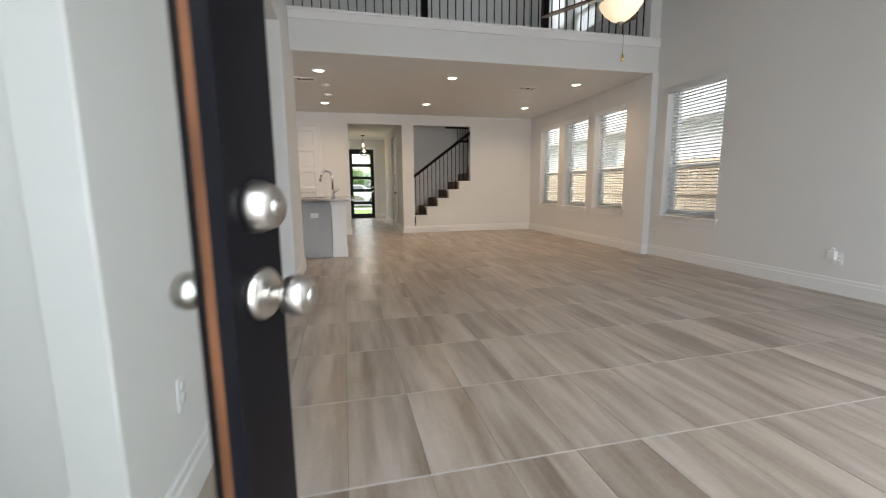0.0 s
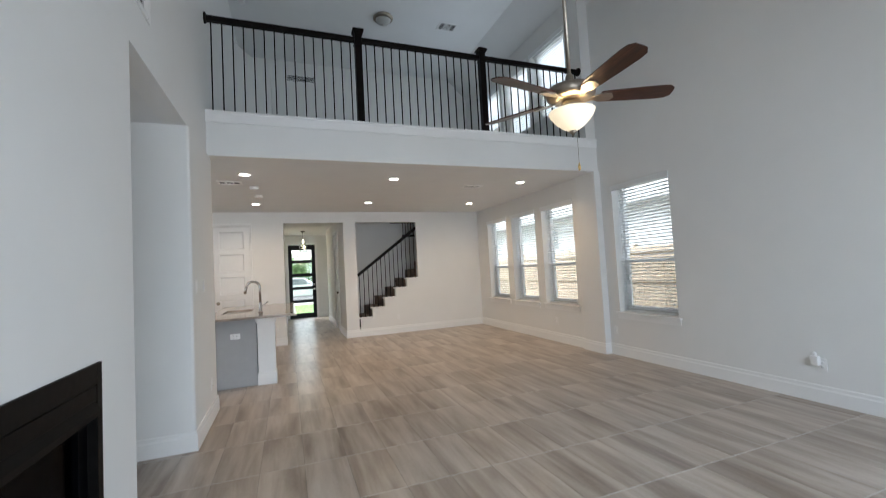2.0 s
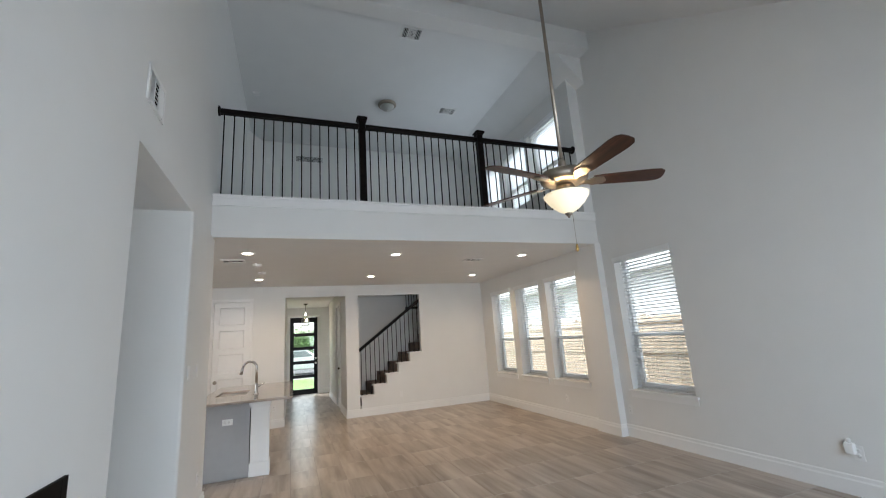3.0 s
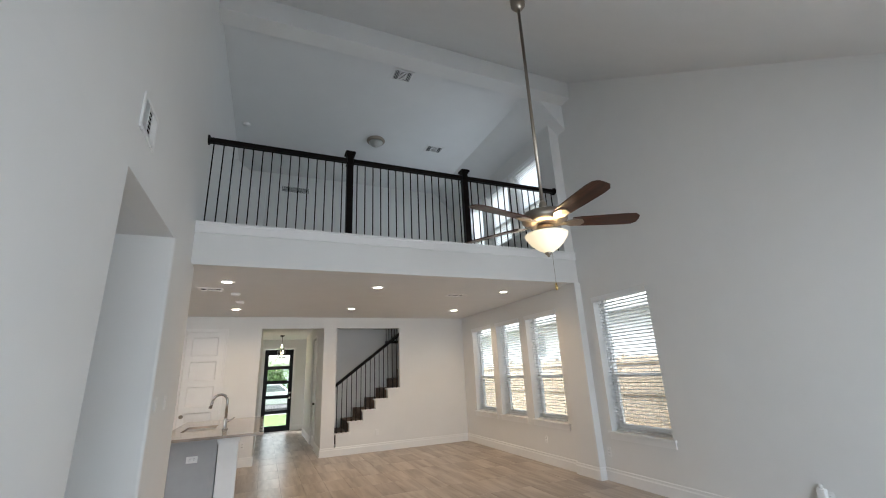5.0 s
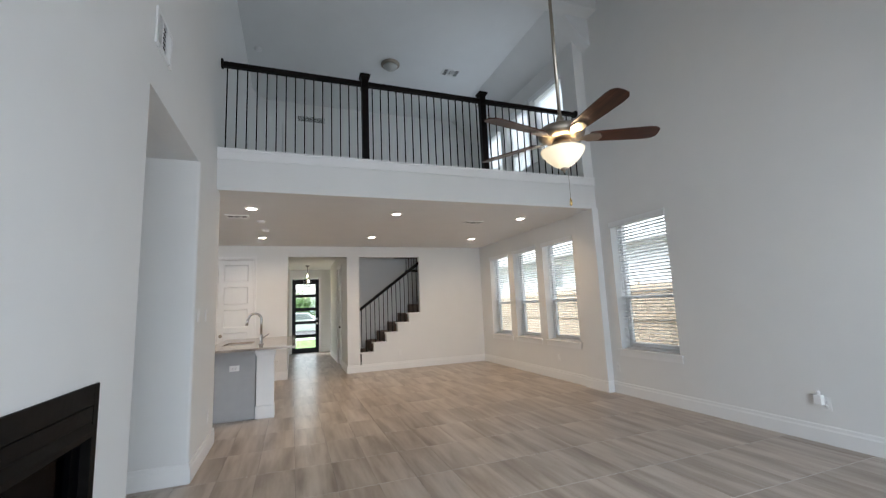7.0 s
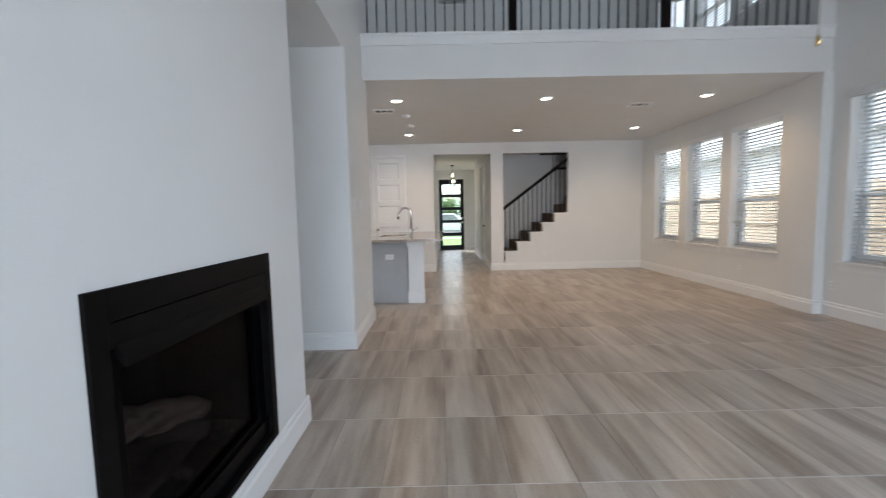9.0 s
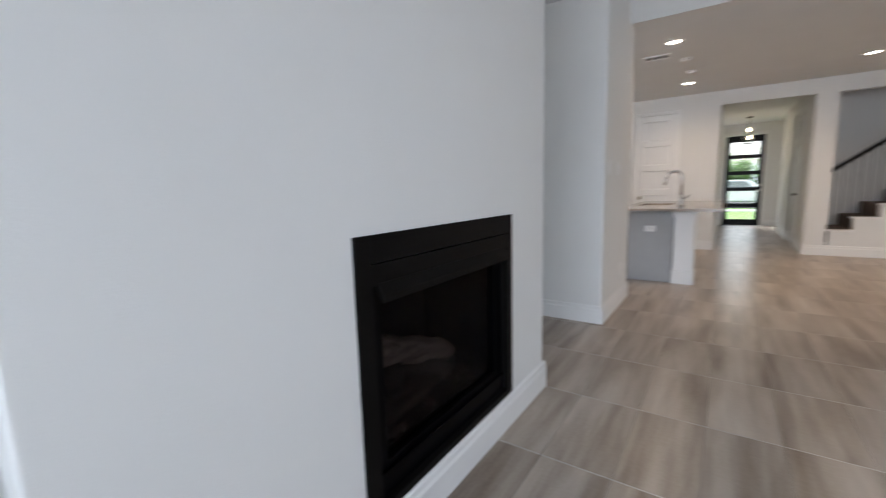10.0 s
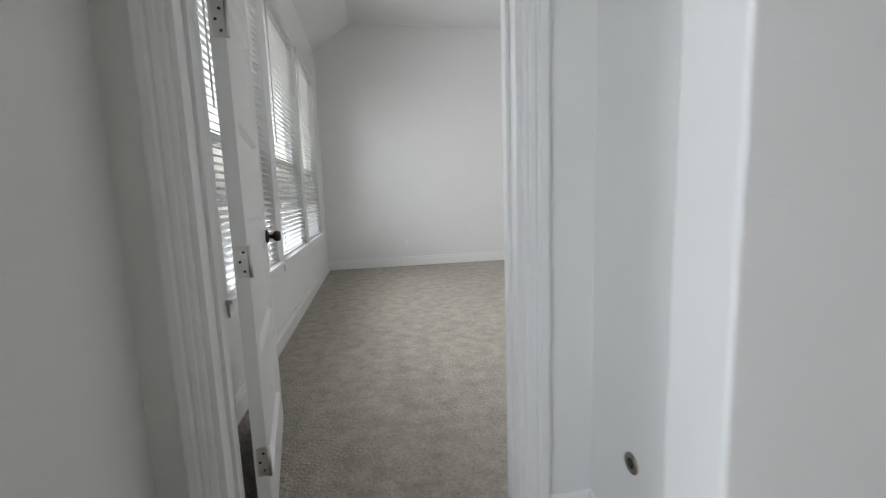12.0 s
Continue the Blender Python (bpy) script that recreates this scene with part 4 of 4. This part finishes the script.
part("faucet_base", lathe([(0, 0), (0.03, 0), (0.03, 0.008), (0.022, 0.014), (0.020, 0.10), (0.014, 0.12), (0, 0.12)], 20), CHROME, fa)
arc = [(0, 0, 0.1), (0, 0, 0.28)] + [(-0.072 + 0.072 * math.cos(radians(g)), 0, 0.29 + 0.072 * math.sin(radians(g))) for g in range(0, 166, 15)]
part("spout", tube(arc, 0.014), CHROME, fa)
end = Vector(arc[-1])
part("spray_head", rod(end, end + Vector((-0.022, 0, -0.085)), 0.014, 0.017, 14), CHROME, fa)
part("lever", rod((0.015, 0, 0.07), (0.085, 0.02, 0.115), 0.007, 0.005, 10), CHROME, fa)

# ---- ceiling fixtures ----
CANS = [(0.36, 6.74), (2.335, 6.75), (4.46, 6.75), (0.345, 9.05), (2.33, 8.80), (4.47, 8.80)]
can = None
for x, y in CANS:
    if can is None:
        can = thing("recessed_light", "lit recessed ceiling light with a white ring", "recessed light", pose(x, y, ZC), group="recessed lights under the loft")
        part("trim_ring", lathe([(0.062, -0.001), (0.064, -0.010), (0.088, -0.006), (0.092, 0.0), (0.062, 0.0)], 28), PLASTIC, can)
        part("lens", lathe([(0, -0.006), (0.063, -0.005), (0.063, -0.002), (0, -0.002)], 28), CANLIGHT, can, "glowing round lens")
    else:
        copy_thing(can, pose(x, y, ZC))
    lamp("recessed_lamp", "SPOT", pose(x, y, ZC - 0.02), 11.5, (1.0, 0.69, 0.39), cone=radians(150))


def vent(m, w, h, slats=7, label="white louvred ceiling air vent", bank=0.30, cover=0.40):
    """A louvred grille; local z points into the room."""
    v = thing("air_vent", label, "air vent", m)
    f, c = 0.026, 0.006
    x0, x1, y0, y1 = -w / 2 + f, w / 2 - f, -h / 2 + f, h / 2 - f
    k = (x1 - x0) * bank
    part("vent_frame", grid((-w / 2, w / 2, -h / 2, y0, 0, 0.012), (-w / 2, w / 2, y1, h / 2, 0, 0.012), (-w / 2, x0, y0, y1, 0, 0.012), (x1, w / 2, y0, y1, 0, 0.012), (x0 + k - c, x0 + k + c, y0, y1, 0, 0.010), (x1 - k - c, x1 - k + c, y0, y1, 0, 0.010)), PLASTIC, v)
    # flat near-black sheet in place of the shaded duct
    part("backing", grid((x0, x1, y0, y1, 0.0005, 0.0012)), PAINTED_HOLE, v)
    # wide louvres in the middle bank, thin ones across the side banks
    for i in range(slats):
        y = y0 + (i + 0.5) * (y1 - y0) / slats
        g = cover * (y1 - y0) / slats
        part("slat", prism([(y - g, 0.0015), (y + g, 0.0060), (y + g, 0.0072), (y - g, 0.0028)], "x", x0 + k + c, x1 - k - c), PLASTIC, v)
    for xa in (x0, x1 - k + c):
        for i in range(3 if bank > 0.1 else 0):
            x = xa + (i + 0.5) * (k - c) / 3
            part("slat", prism([(x - 0.0035, 0.0015), (x + 0.0025, 0.006), (x + 0.0035, 0.006), (x - 0.0025, 0.0015)], "y", y0, y1), PLASTIC, v)
    return v


vent(pose(0.13, 7.26, ZC, 180), 0.30, 0.20)
vent(pose(3.77, 7.15, ZC, 180), 0.32, 0.20)
vent(pose(2.56, 6.08, ZT, 180), 0.32, 0.26)
vent(pose(3.84, 8.0, ZT, 180), 0.36, 0.26)
vent(pose(1.25, 10.1, 5.64, 90), 0.62, 0.18, 6, "grey louvred return air vent on the loft wall", 0.03, 0.16)


def three_way_register(m, w, h):
    """A wall register with three banks of upright louvres, each bank turned its own way; local z into the room."""
    v = thing("air_vent", "white three-way louvred wall register high on the wall", "air vent", m)
    f = 0.03
    x0, x1, y0, y1 = -w / 2 + f, w / 2 - f, -h / 2 + f, h / 2 - f
    ring = [(-w / 2, w / 2, -h / 2, y0, 0, 0.012), (-w / 2, w / 2, y1, h / 2, 0, 0.012), (-w / 2, x0, y0, y1, 0, 0.012), (x1, w / 2, y0, y1, 0, 0.012)]
    third = (x1 - x0) / 3
    for k in (1, 2):
        ring.append((x0 + third * k - 0.005, x0 + third * k + 0.005, y0, y1, 0, 0.011))
    part("vent_frame", grid(*ring, bevel=0.0015), PLASTIC, v)
    # dark sheet painted as the duct's shade behind the louvres
    part("backing", grid((x0, x1, y0, y1, 0.0005, 0.0012)), PAINTED_HOLE, v)
    for k, (lean, n) in enumerate(((-0.003, 6), (0.0, 6), (0.0085, 6))):
        a, b = x0 + third * k + 0.006, x0 + third * (k + 1) - 0.006
        for i in range(n):
            if k == 1:
                y = y0 + (i + 0.5) * (y1 - y0) / n
                part("slat", prism([(y + 0.001, 0.0015), (y - 0.003, 0.009), (y - 0.001, 0.0098), (y + 0.003, 0.0015)], "x", a, b), PLASTIC, v)
            else:
                x = a + (i + 0.5) * (b - a) / n
                part("slat", prism([(x - lean, 0.0015), (x + lean, 0.009), (x + lean, 0.0102), (x - lean, 0.0028)], "y", y0, y1), PLASTIC, v)
    return v


three_way_register(pose(XL, 3.80, 3.155, 90, 0, 90), 0.335, 0.25)


def smoke_detector(x, y, z):
    s = thing("smoke_detector", "small round white ceiling smoke detector", "smoke detector", pose(x, y, z, 180))
    part("base", lathe([(0, 0), (0.065, 0), (0.064, 0.012), (0, 0.014)], 24), PLASTIC, s)
    part("cover", lathe([(0.058, 0.012), (0.055, 0.028), (0.03, 0.038), (0, 0.038)], 24), PLASTIC, s)


smoke_detector(0.42, 7.55, ZC)
smoke_detector(0.44, 8.25, ZC)
smoke_detector(0.27, 8.24, ZT)
fl = thing("flush_light", "unlit frosted dome ceiling light with nickel ring", "ceiling light", pose(2.61, 8.03, ZT, 180))
part("ring", lathe([(0, 0), (0.165, 0), (0.18, 0.018), (0.18, 0.034), (0.16, 0.056), (0.132, 0.062), (0, 0.05)], 32), FANMETAL, fl)
part("dome", lathe([(0.136, 0.058), (0.125, 0.085), (0.085, 0.125), (0.03, 0.145), (0, 0.147)], 32), FROST, fl)
part("finial", lathe([(0.014, 0.142), (0.012, 0.16), (0, 0.168)], 14), NICKEL, fl)

pen = thing("hall_pendant", "small clear-glass hall pendant with lit bulbs", "pendant light", pose(1.30, 14.0, 2.08))
part("ceiling_plate", lathe([(0, 0.66), (0.06, 0.66), (0.06, 0.64), (0.01, 0.62), (0, 0.62)], 20), BRONZE, pen)
part("stem", rod((0, 0, 0.38), (0, 0, 0.64), 0.006), BRONZE, pen)
part("cage_ring", lathe([(0.118, 0.02), (0.124, 0.02), (0.124, 0.035), (0.118, 0.035)], 24), BRONZE, pen)
for k in range(4):
    g = radians(90 * k + 45)
    part("cage_arm", rod((0.02 * math.cos(g), 0.02 * math.sin(g), 0.40), (0.121 * math.cos(g), 0.121 * math.sin(g), 0.03), 0.005), BRONZE, pen)
shade = part("glass_shade", lathe([(0.118, 0.03), (0.112, 0.20), (0.07, 0.34), (0.03, 0.39), (0.027, 0.385), (0.066, 0.335), (0.108, 0.198), (0.114, 0.03)], 28), GLASS, pen, "clear glass shade")
shade.visible_shadow = False
for z, x in ((0.34, 0.0), (0.16, 0.03)):
    part("bulb", lathe([(0, -0.035), (0.022, -0.028), (0.032, 0), (0.018, 0.035), (0.012, 0.06), (0, 0.06)], 16, pose(x, 0, z)), BULB, pen)
lamp("pendant_lamp", "POINT", pose(1.30, 13.9, 1.9), 1.1, (1.0, 0.76, 0.48), r=0.08)

# ---- wall plates ----


def plate(m, kind="outlet", name="wall_outlet"):
    """A wall plate; local z points into the room, local y up."""
    label = {"outlet": "white duplex wall outlet plate", "switch": "white rocker light switch plate", "blank": "white low-voltage wall plate"}[kind]
    p = thing(name, label, "outlet" if kind == "outlet" else "switch" if kind == "switch" else "wall plate", m)
    part("cover_plate", grid((-0.036, 0.036, -0.058, 0.058, 0, 0.006), bevel=0.002), PLASTIC, p)
    if kind == "outlet":
        for dy in (-0.021, 0.021):
            part("socket", lathe([(0.017, 0.0055), (0.017, 0.0085), (0, 0.0085)], 16, pose(0, dy, 0)), PLASTIC, p)
            for dx in (-0.006, 0.006):
                part("slot", grid((dx - 0.0012, dx + 0.0012, dy - 0.002, dy + 0.007, 0.008, 0.0088)), PAINTED_HOLE, p)
    elif kind == "switch":
        part("rocker", grid((-0.016, 0.016, -0.033, 0.033, 0.005, 0.0095), bevel=0.002), PLASTIC, p)
    return p


def on_left(x, y, z):
    return pose(x, y, z, 90, 0, 90)


def on_right(x, y, z):
    return pose(x, y, z, 90, 0, -90)


def on_far(x, y, z):
    return pose(x, y, z, 90, 0, 0)


plate(on_left(XL, 1.805, 0.40))
plate(on_left(XL + 0.015, 5.74, 0.36))
for y in (5.13, 5.47):
    plate(on_left(XL + 0.015, y, 1.355), "switch", "light_switch")
plate(on_right(XR, 5.76, 0.36))
plate(on_right(XW, 7.1, 0.37))
plate(on_right(XR, 3.275, 0.345))
plug = thing("plug_in_device", "small white plug-in device in the wall outlet", "plug-in device", on_right(XR - 0.006, 3.31, 0.375))
part("housing", grid((-0.03, 0.03, -0.035, 0.05, 0.002, 0.055), bevel=0.008), PLASTIC, plug)
part("nozzle", lathe([(0.016, 0.0), (0.016, 0.03), (0.01, 0.038), (0, 0.038)], 16, pose(0, 0.045, 0.028, -90)), PLASTIC, plug)
plate(on_far(0.18, 6.934, 0.66) @ pose(0, 0, 0, 0, 0, 90))
plate(on_left(-6.28, 1.43, 0.40))
plate(on_far(0.45, 9.0, 5.05), "switch", "light_switch")
plate(on_far(0.60, YF, 0.36))
plate(on_far(3.15, YF, 0.36), "blank", "wall_plate")
port = thing("wall_port", "round steel floor-level port with a dark slot", "wall port", on_far(-0.415, 1.62, 0.405))
part("ring", lathe([(0.015, 0.0), (0.030, 0.0), (0.030, 0.003), (0.024, 0.006), (0.015, 0.004)], 28), FANMETAL, port)
part("slot", lathe([(0, 0.0005), (0.0155, 0.0005), (0.0155, 0.0045), (0, 0.0045)], 20), PAINTED_HOLE, port)

# ---- outdoors ----
solid("ground", grid((-400, 400, -400, 800, -0.5, -0.14)), PALE_GROUND, "assumed yard ground, pale to bounce light upwards", "ground", "structure")
solid("ground_lawn", grid((-40, 8, 15.7, 26.99, -0.2, -0.132), (-60, 60, 35.01, 90, -0.2, -0.132)), GRASS, "green lawn before the house", "lawn", "structure")
solid("pavement", grid((3.0, 4.2, 17.41, 23.99, -0.2, -0.12), (-40, 40, 24.0, 25.4, -0.2, -0.11)), CONCRETE, "pale concrete front walk", "pavement", "structure")
solid("road", grid((-200, 200, 27, 35, -0.2, -0.125)), ASPHALT, "grey asphalt street", "road", "structure")
solid("porch_slab", grid((-1, 3.5, 15.6, 17.4, -0.2, -0.03)), CONCRETE, "concrete porch slab", "porch", "structure")
solid("patio", grid((-3, 6, -3.5, 0.0, -0.2, -0.03)), CONCRETE, "concrete garden patio", "patio", "structure")
fence = thing("fence", "tall cedar board fence along the side yard", "fence", pose(8.3, 0, -0.14))
board = [mesh_of("board", prism([(0, 0.04), (0.134, 0.04), (0.134, 1.765 + dz), (0.102, 1.80 + dz), (0.032, 1.80 + dz), (0, 1.765 + dz)], "x", -0.01, 0.01), FENCE) for dz in (0.0, 0.012, -0.01)]
for i in range(150):
    o = part("board", board[rnd.randrange(3)], FENCE, fence)
    o.location = (rnd.uniform(-0.004, 0.004), -1.5 + i * 0.14, 0)
for z in (0.3, 1.0, 1.65):
    part("fence_rail", grid((-0.05, -0.011, -1.5, 19.5, z, z + 0.09)), FENCE, fence)
for i in range(9):
    part("post", grid((0.011, 0.10, -1.4 + i * 2.4, -1.31 + i * 2.4, 0, 1.85)), FENCE, fence)
house = thing("neighbour_house", "pale neighbouring house with a grey shingle roof behind the fence", "house", pose(13.5, 4, -0.14))
part("wall", grid(*holed("x", 0, 0.2, -8, 22, 0, 3.7, [(6.4, 7.3, 2.1, 3.4), (14.0, 15.5, 2.1, 3.4)])), BRICK, house)
part("roof", prism([(-0.5, 3.6), (-0.5, 3.75), (5.0, 5.9), (10, 3.75), (10, 3.6)], "y", -8.6, 22.6), ROOF, house)
for y0, y1 in ((6.4, 7.3), (14.0, 15.5)):
    wnd = part("window", grid((0.08, 0.14, y0, y0 + 0.06, 2.1, 3.4), (0.08, 0.14, y1 - 0.06, y1, 2.1, 3.4), (0.08, 0.14, y0, y1, 2.1, 2.16), (0.08, 0.14, y0, y1, 3.34, 3.4)), VINYL, house)
    part("pane", grid((0.10, 0.11, y0 + 0.05, y1 - 0.05, 2.15, 3.35)), CARGLASS, wnd)


def car(m):
    c = thing("parked_car", "white parked saloon car at the kerb", "car", m)
    body = [(-2.2, 0.3), (2.2, 0.3), (2.25, 0.6), (2.1, 0.85), (1.2, 0.95), (0.6, 1.40), (-0.9, 1.42), (-1.6, 1.0), (-2.15, 0.95), (-2.25, 0.6)]
    bm = prism(body, "y", -0.85, 0.85)
    bmesh.ops.bevel(bm, geom=bm.edges[:], offset=0.05, segments=2, profile=0.5, affect="EDGES")
    part("body", bm, CARPAINT, c)
    part("side_window", prism([(-1.35, 1.0), (0.95, 1.0), (0.52, 1.33), (-0.82, 1.35)], "y", -0.857, -0.84), CARGLASS, c)
    for x in (-1.35, 1.35):
        wh = part("wheel", lathe([(0, -0.11), (0.25, -0.11), (0.33, -0.09), (0.33, 0.09), (0, 0.1)], 28, pose(x, -0.80, 0.33, 90)), RUBBER, c)
        part("rim", lathe([(0, 0.112), (0.05, 0.118), (0.2, 0.112), (0.21, 0.10), (0, 0.10)], 20, pose(x, -0.80, 0.33, 90)), SILVER, wh)
    return c


car(pose(1.2, 28.2, -0.12))


def tree(m, h, seed):
    rg = random.Random(seed)
    t = thing("tree", "leafy green street tree on the lawn", "tree", m)
    bm = bmesh.new()
    rod((0, 0, 0), (0.1, 0, h * 0.45), 0.13, 0.09, 10, bm)
    tips = []
    for i in range(9):
        g = 2 * math.pi * i / 9 + rg.uniform(-0.3, 0.3)
        p = Vector((0.1, 0, h * rg.uniform(0.32, 0.46)))
        q = p + Vector((math.cos(g) * h * 0.24, math.sin(g) * h * 0.24, h * rg.uniform(0.18, 0.42)))
        rod(p, q, 0.05, 0.02, 7, bm)
        tips += [q, (p + q) / 2, q + Vector((rg.uniform(-0.6, 0.6), rg.uniform(-0.6, 0.6), rg.uniform(0.1, 0.7)))]
    part("trunk", bm, BARK, t)
    verts, faces = [], []
    for c in tips:
        for i in range(110):
            p = c + Vector((rg.gauss(0, 0.42), rg.gauss(0, 0.42), rg.gauss(0, 0.34)))
            u = Vector((rg.uniform(-1, 1), rg.uniform(-1, 1), rg.uniform(-0.6, 0.6))).normalized() * 0.11
            v = u.orthogonal().normalized() * 0.055
            k = len(verts)
            verts += [p - u, p + v, p + u, p - v]
            faces.append((k, k + 1, k + 2, k + 3))
    me = bpy.data.meshes.new("crown")
    me.from_pydata(verts, [], faces)
    me.materials.append(LEAF)
    tagged(part("crown", me, LEAF, t), kind="stuff")


for sx_, sd in ((-1.2, 11), (0.9, 12), (2.9, 14), (4.6, 15)):
    tree(pose(sx_, 36.5, -0.14), 2.6, sd)
tree(pose(-2.4, 39, -0.14), 5.0, 3)
tree(pose(4.6, 40.5, -0.14), 5.2, 8)

# ---- floor tiles ----
PX, PY, TX0, TY0 = 0.305, 0.637, 0.605 - 2 * 0.305, 1.715 - 3 * 0.637
tile_bm = grid((0.0012, PX - 0.0012, 0.0036, PY - 0.0036, -0.01, 0.0))
top_edges = [e for e in tile_bm.edges if all(abs(v.co.z) < 1e-6 for v in e.verts)]
bmesh.ops.bevel(tile_bm, geom=top_edges, offset=0.0008, segments=1, affect="EDGES")
tile_me = mesh_of("tile", tile_bm, TILE)
rest = []
for i in range(-12, 19):
    for j in range(0, 26):
        x, y = TX0 + i * PX, TY0 + j * PY
        if not ((x + PX > -0.70 and y < 15.4) or (3.45 < y + PY and y < 11.0)) or y + PY > 15.6 or (x + PX > 5.5):
            continue
        if x < -0.70 and (y < 3.45):
            continue
        if y > YF + 0.05 and not (0.4 < x < 2.5):
            continue
        if i >= 0 and j < 17:
            o = part("tile", tile_me, TILE, floor)
            o.location = (x, y, rnd.uniform(-0.0004, 0.0004))
        elif x >= -0.69 or y >= 3.45:
            rest.append((x + 0.0012, x + PX - 0.0012, y + 0.0036, y + PY - 0.0036, -0.01, 0.0))
tagged(part("more_tiles", grid(*rest), TILE, floor), kind="stuff")
# joints between the rows, painted pale for the light they reflect
tagged(part("joint", grid(*[(-0.68 if TY0 + j * PY < 3.5 else -3.4, 5.3 if TY0 + j * PY < YF else 2.0, TY0 + j * PY - 0.0034, TY0 + j * PY + 0.0034, -0.004, -0.0006) for j in range(1, 24)]), LIT_GROUT, floor), kind="stuff")
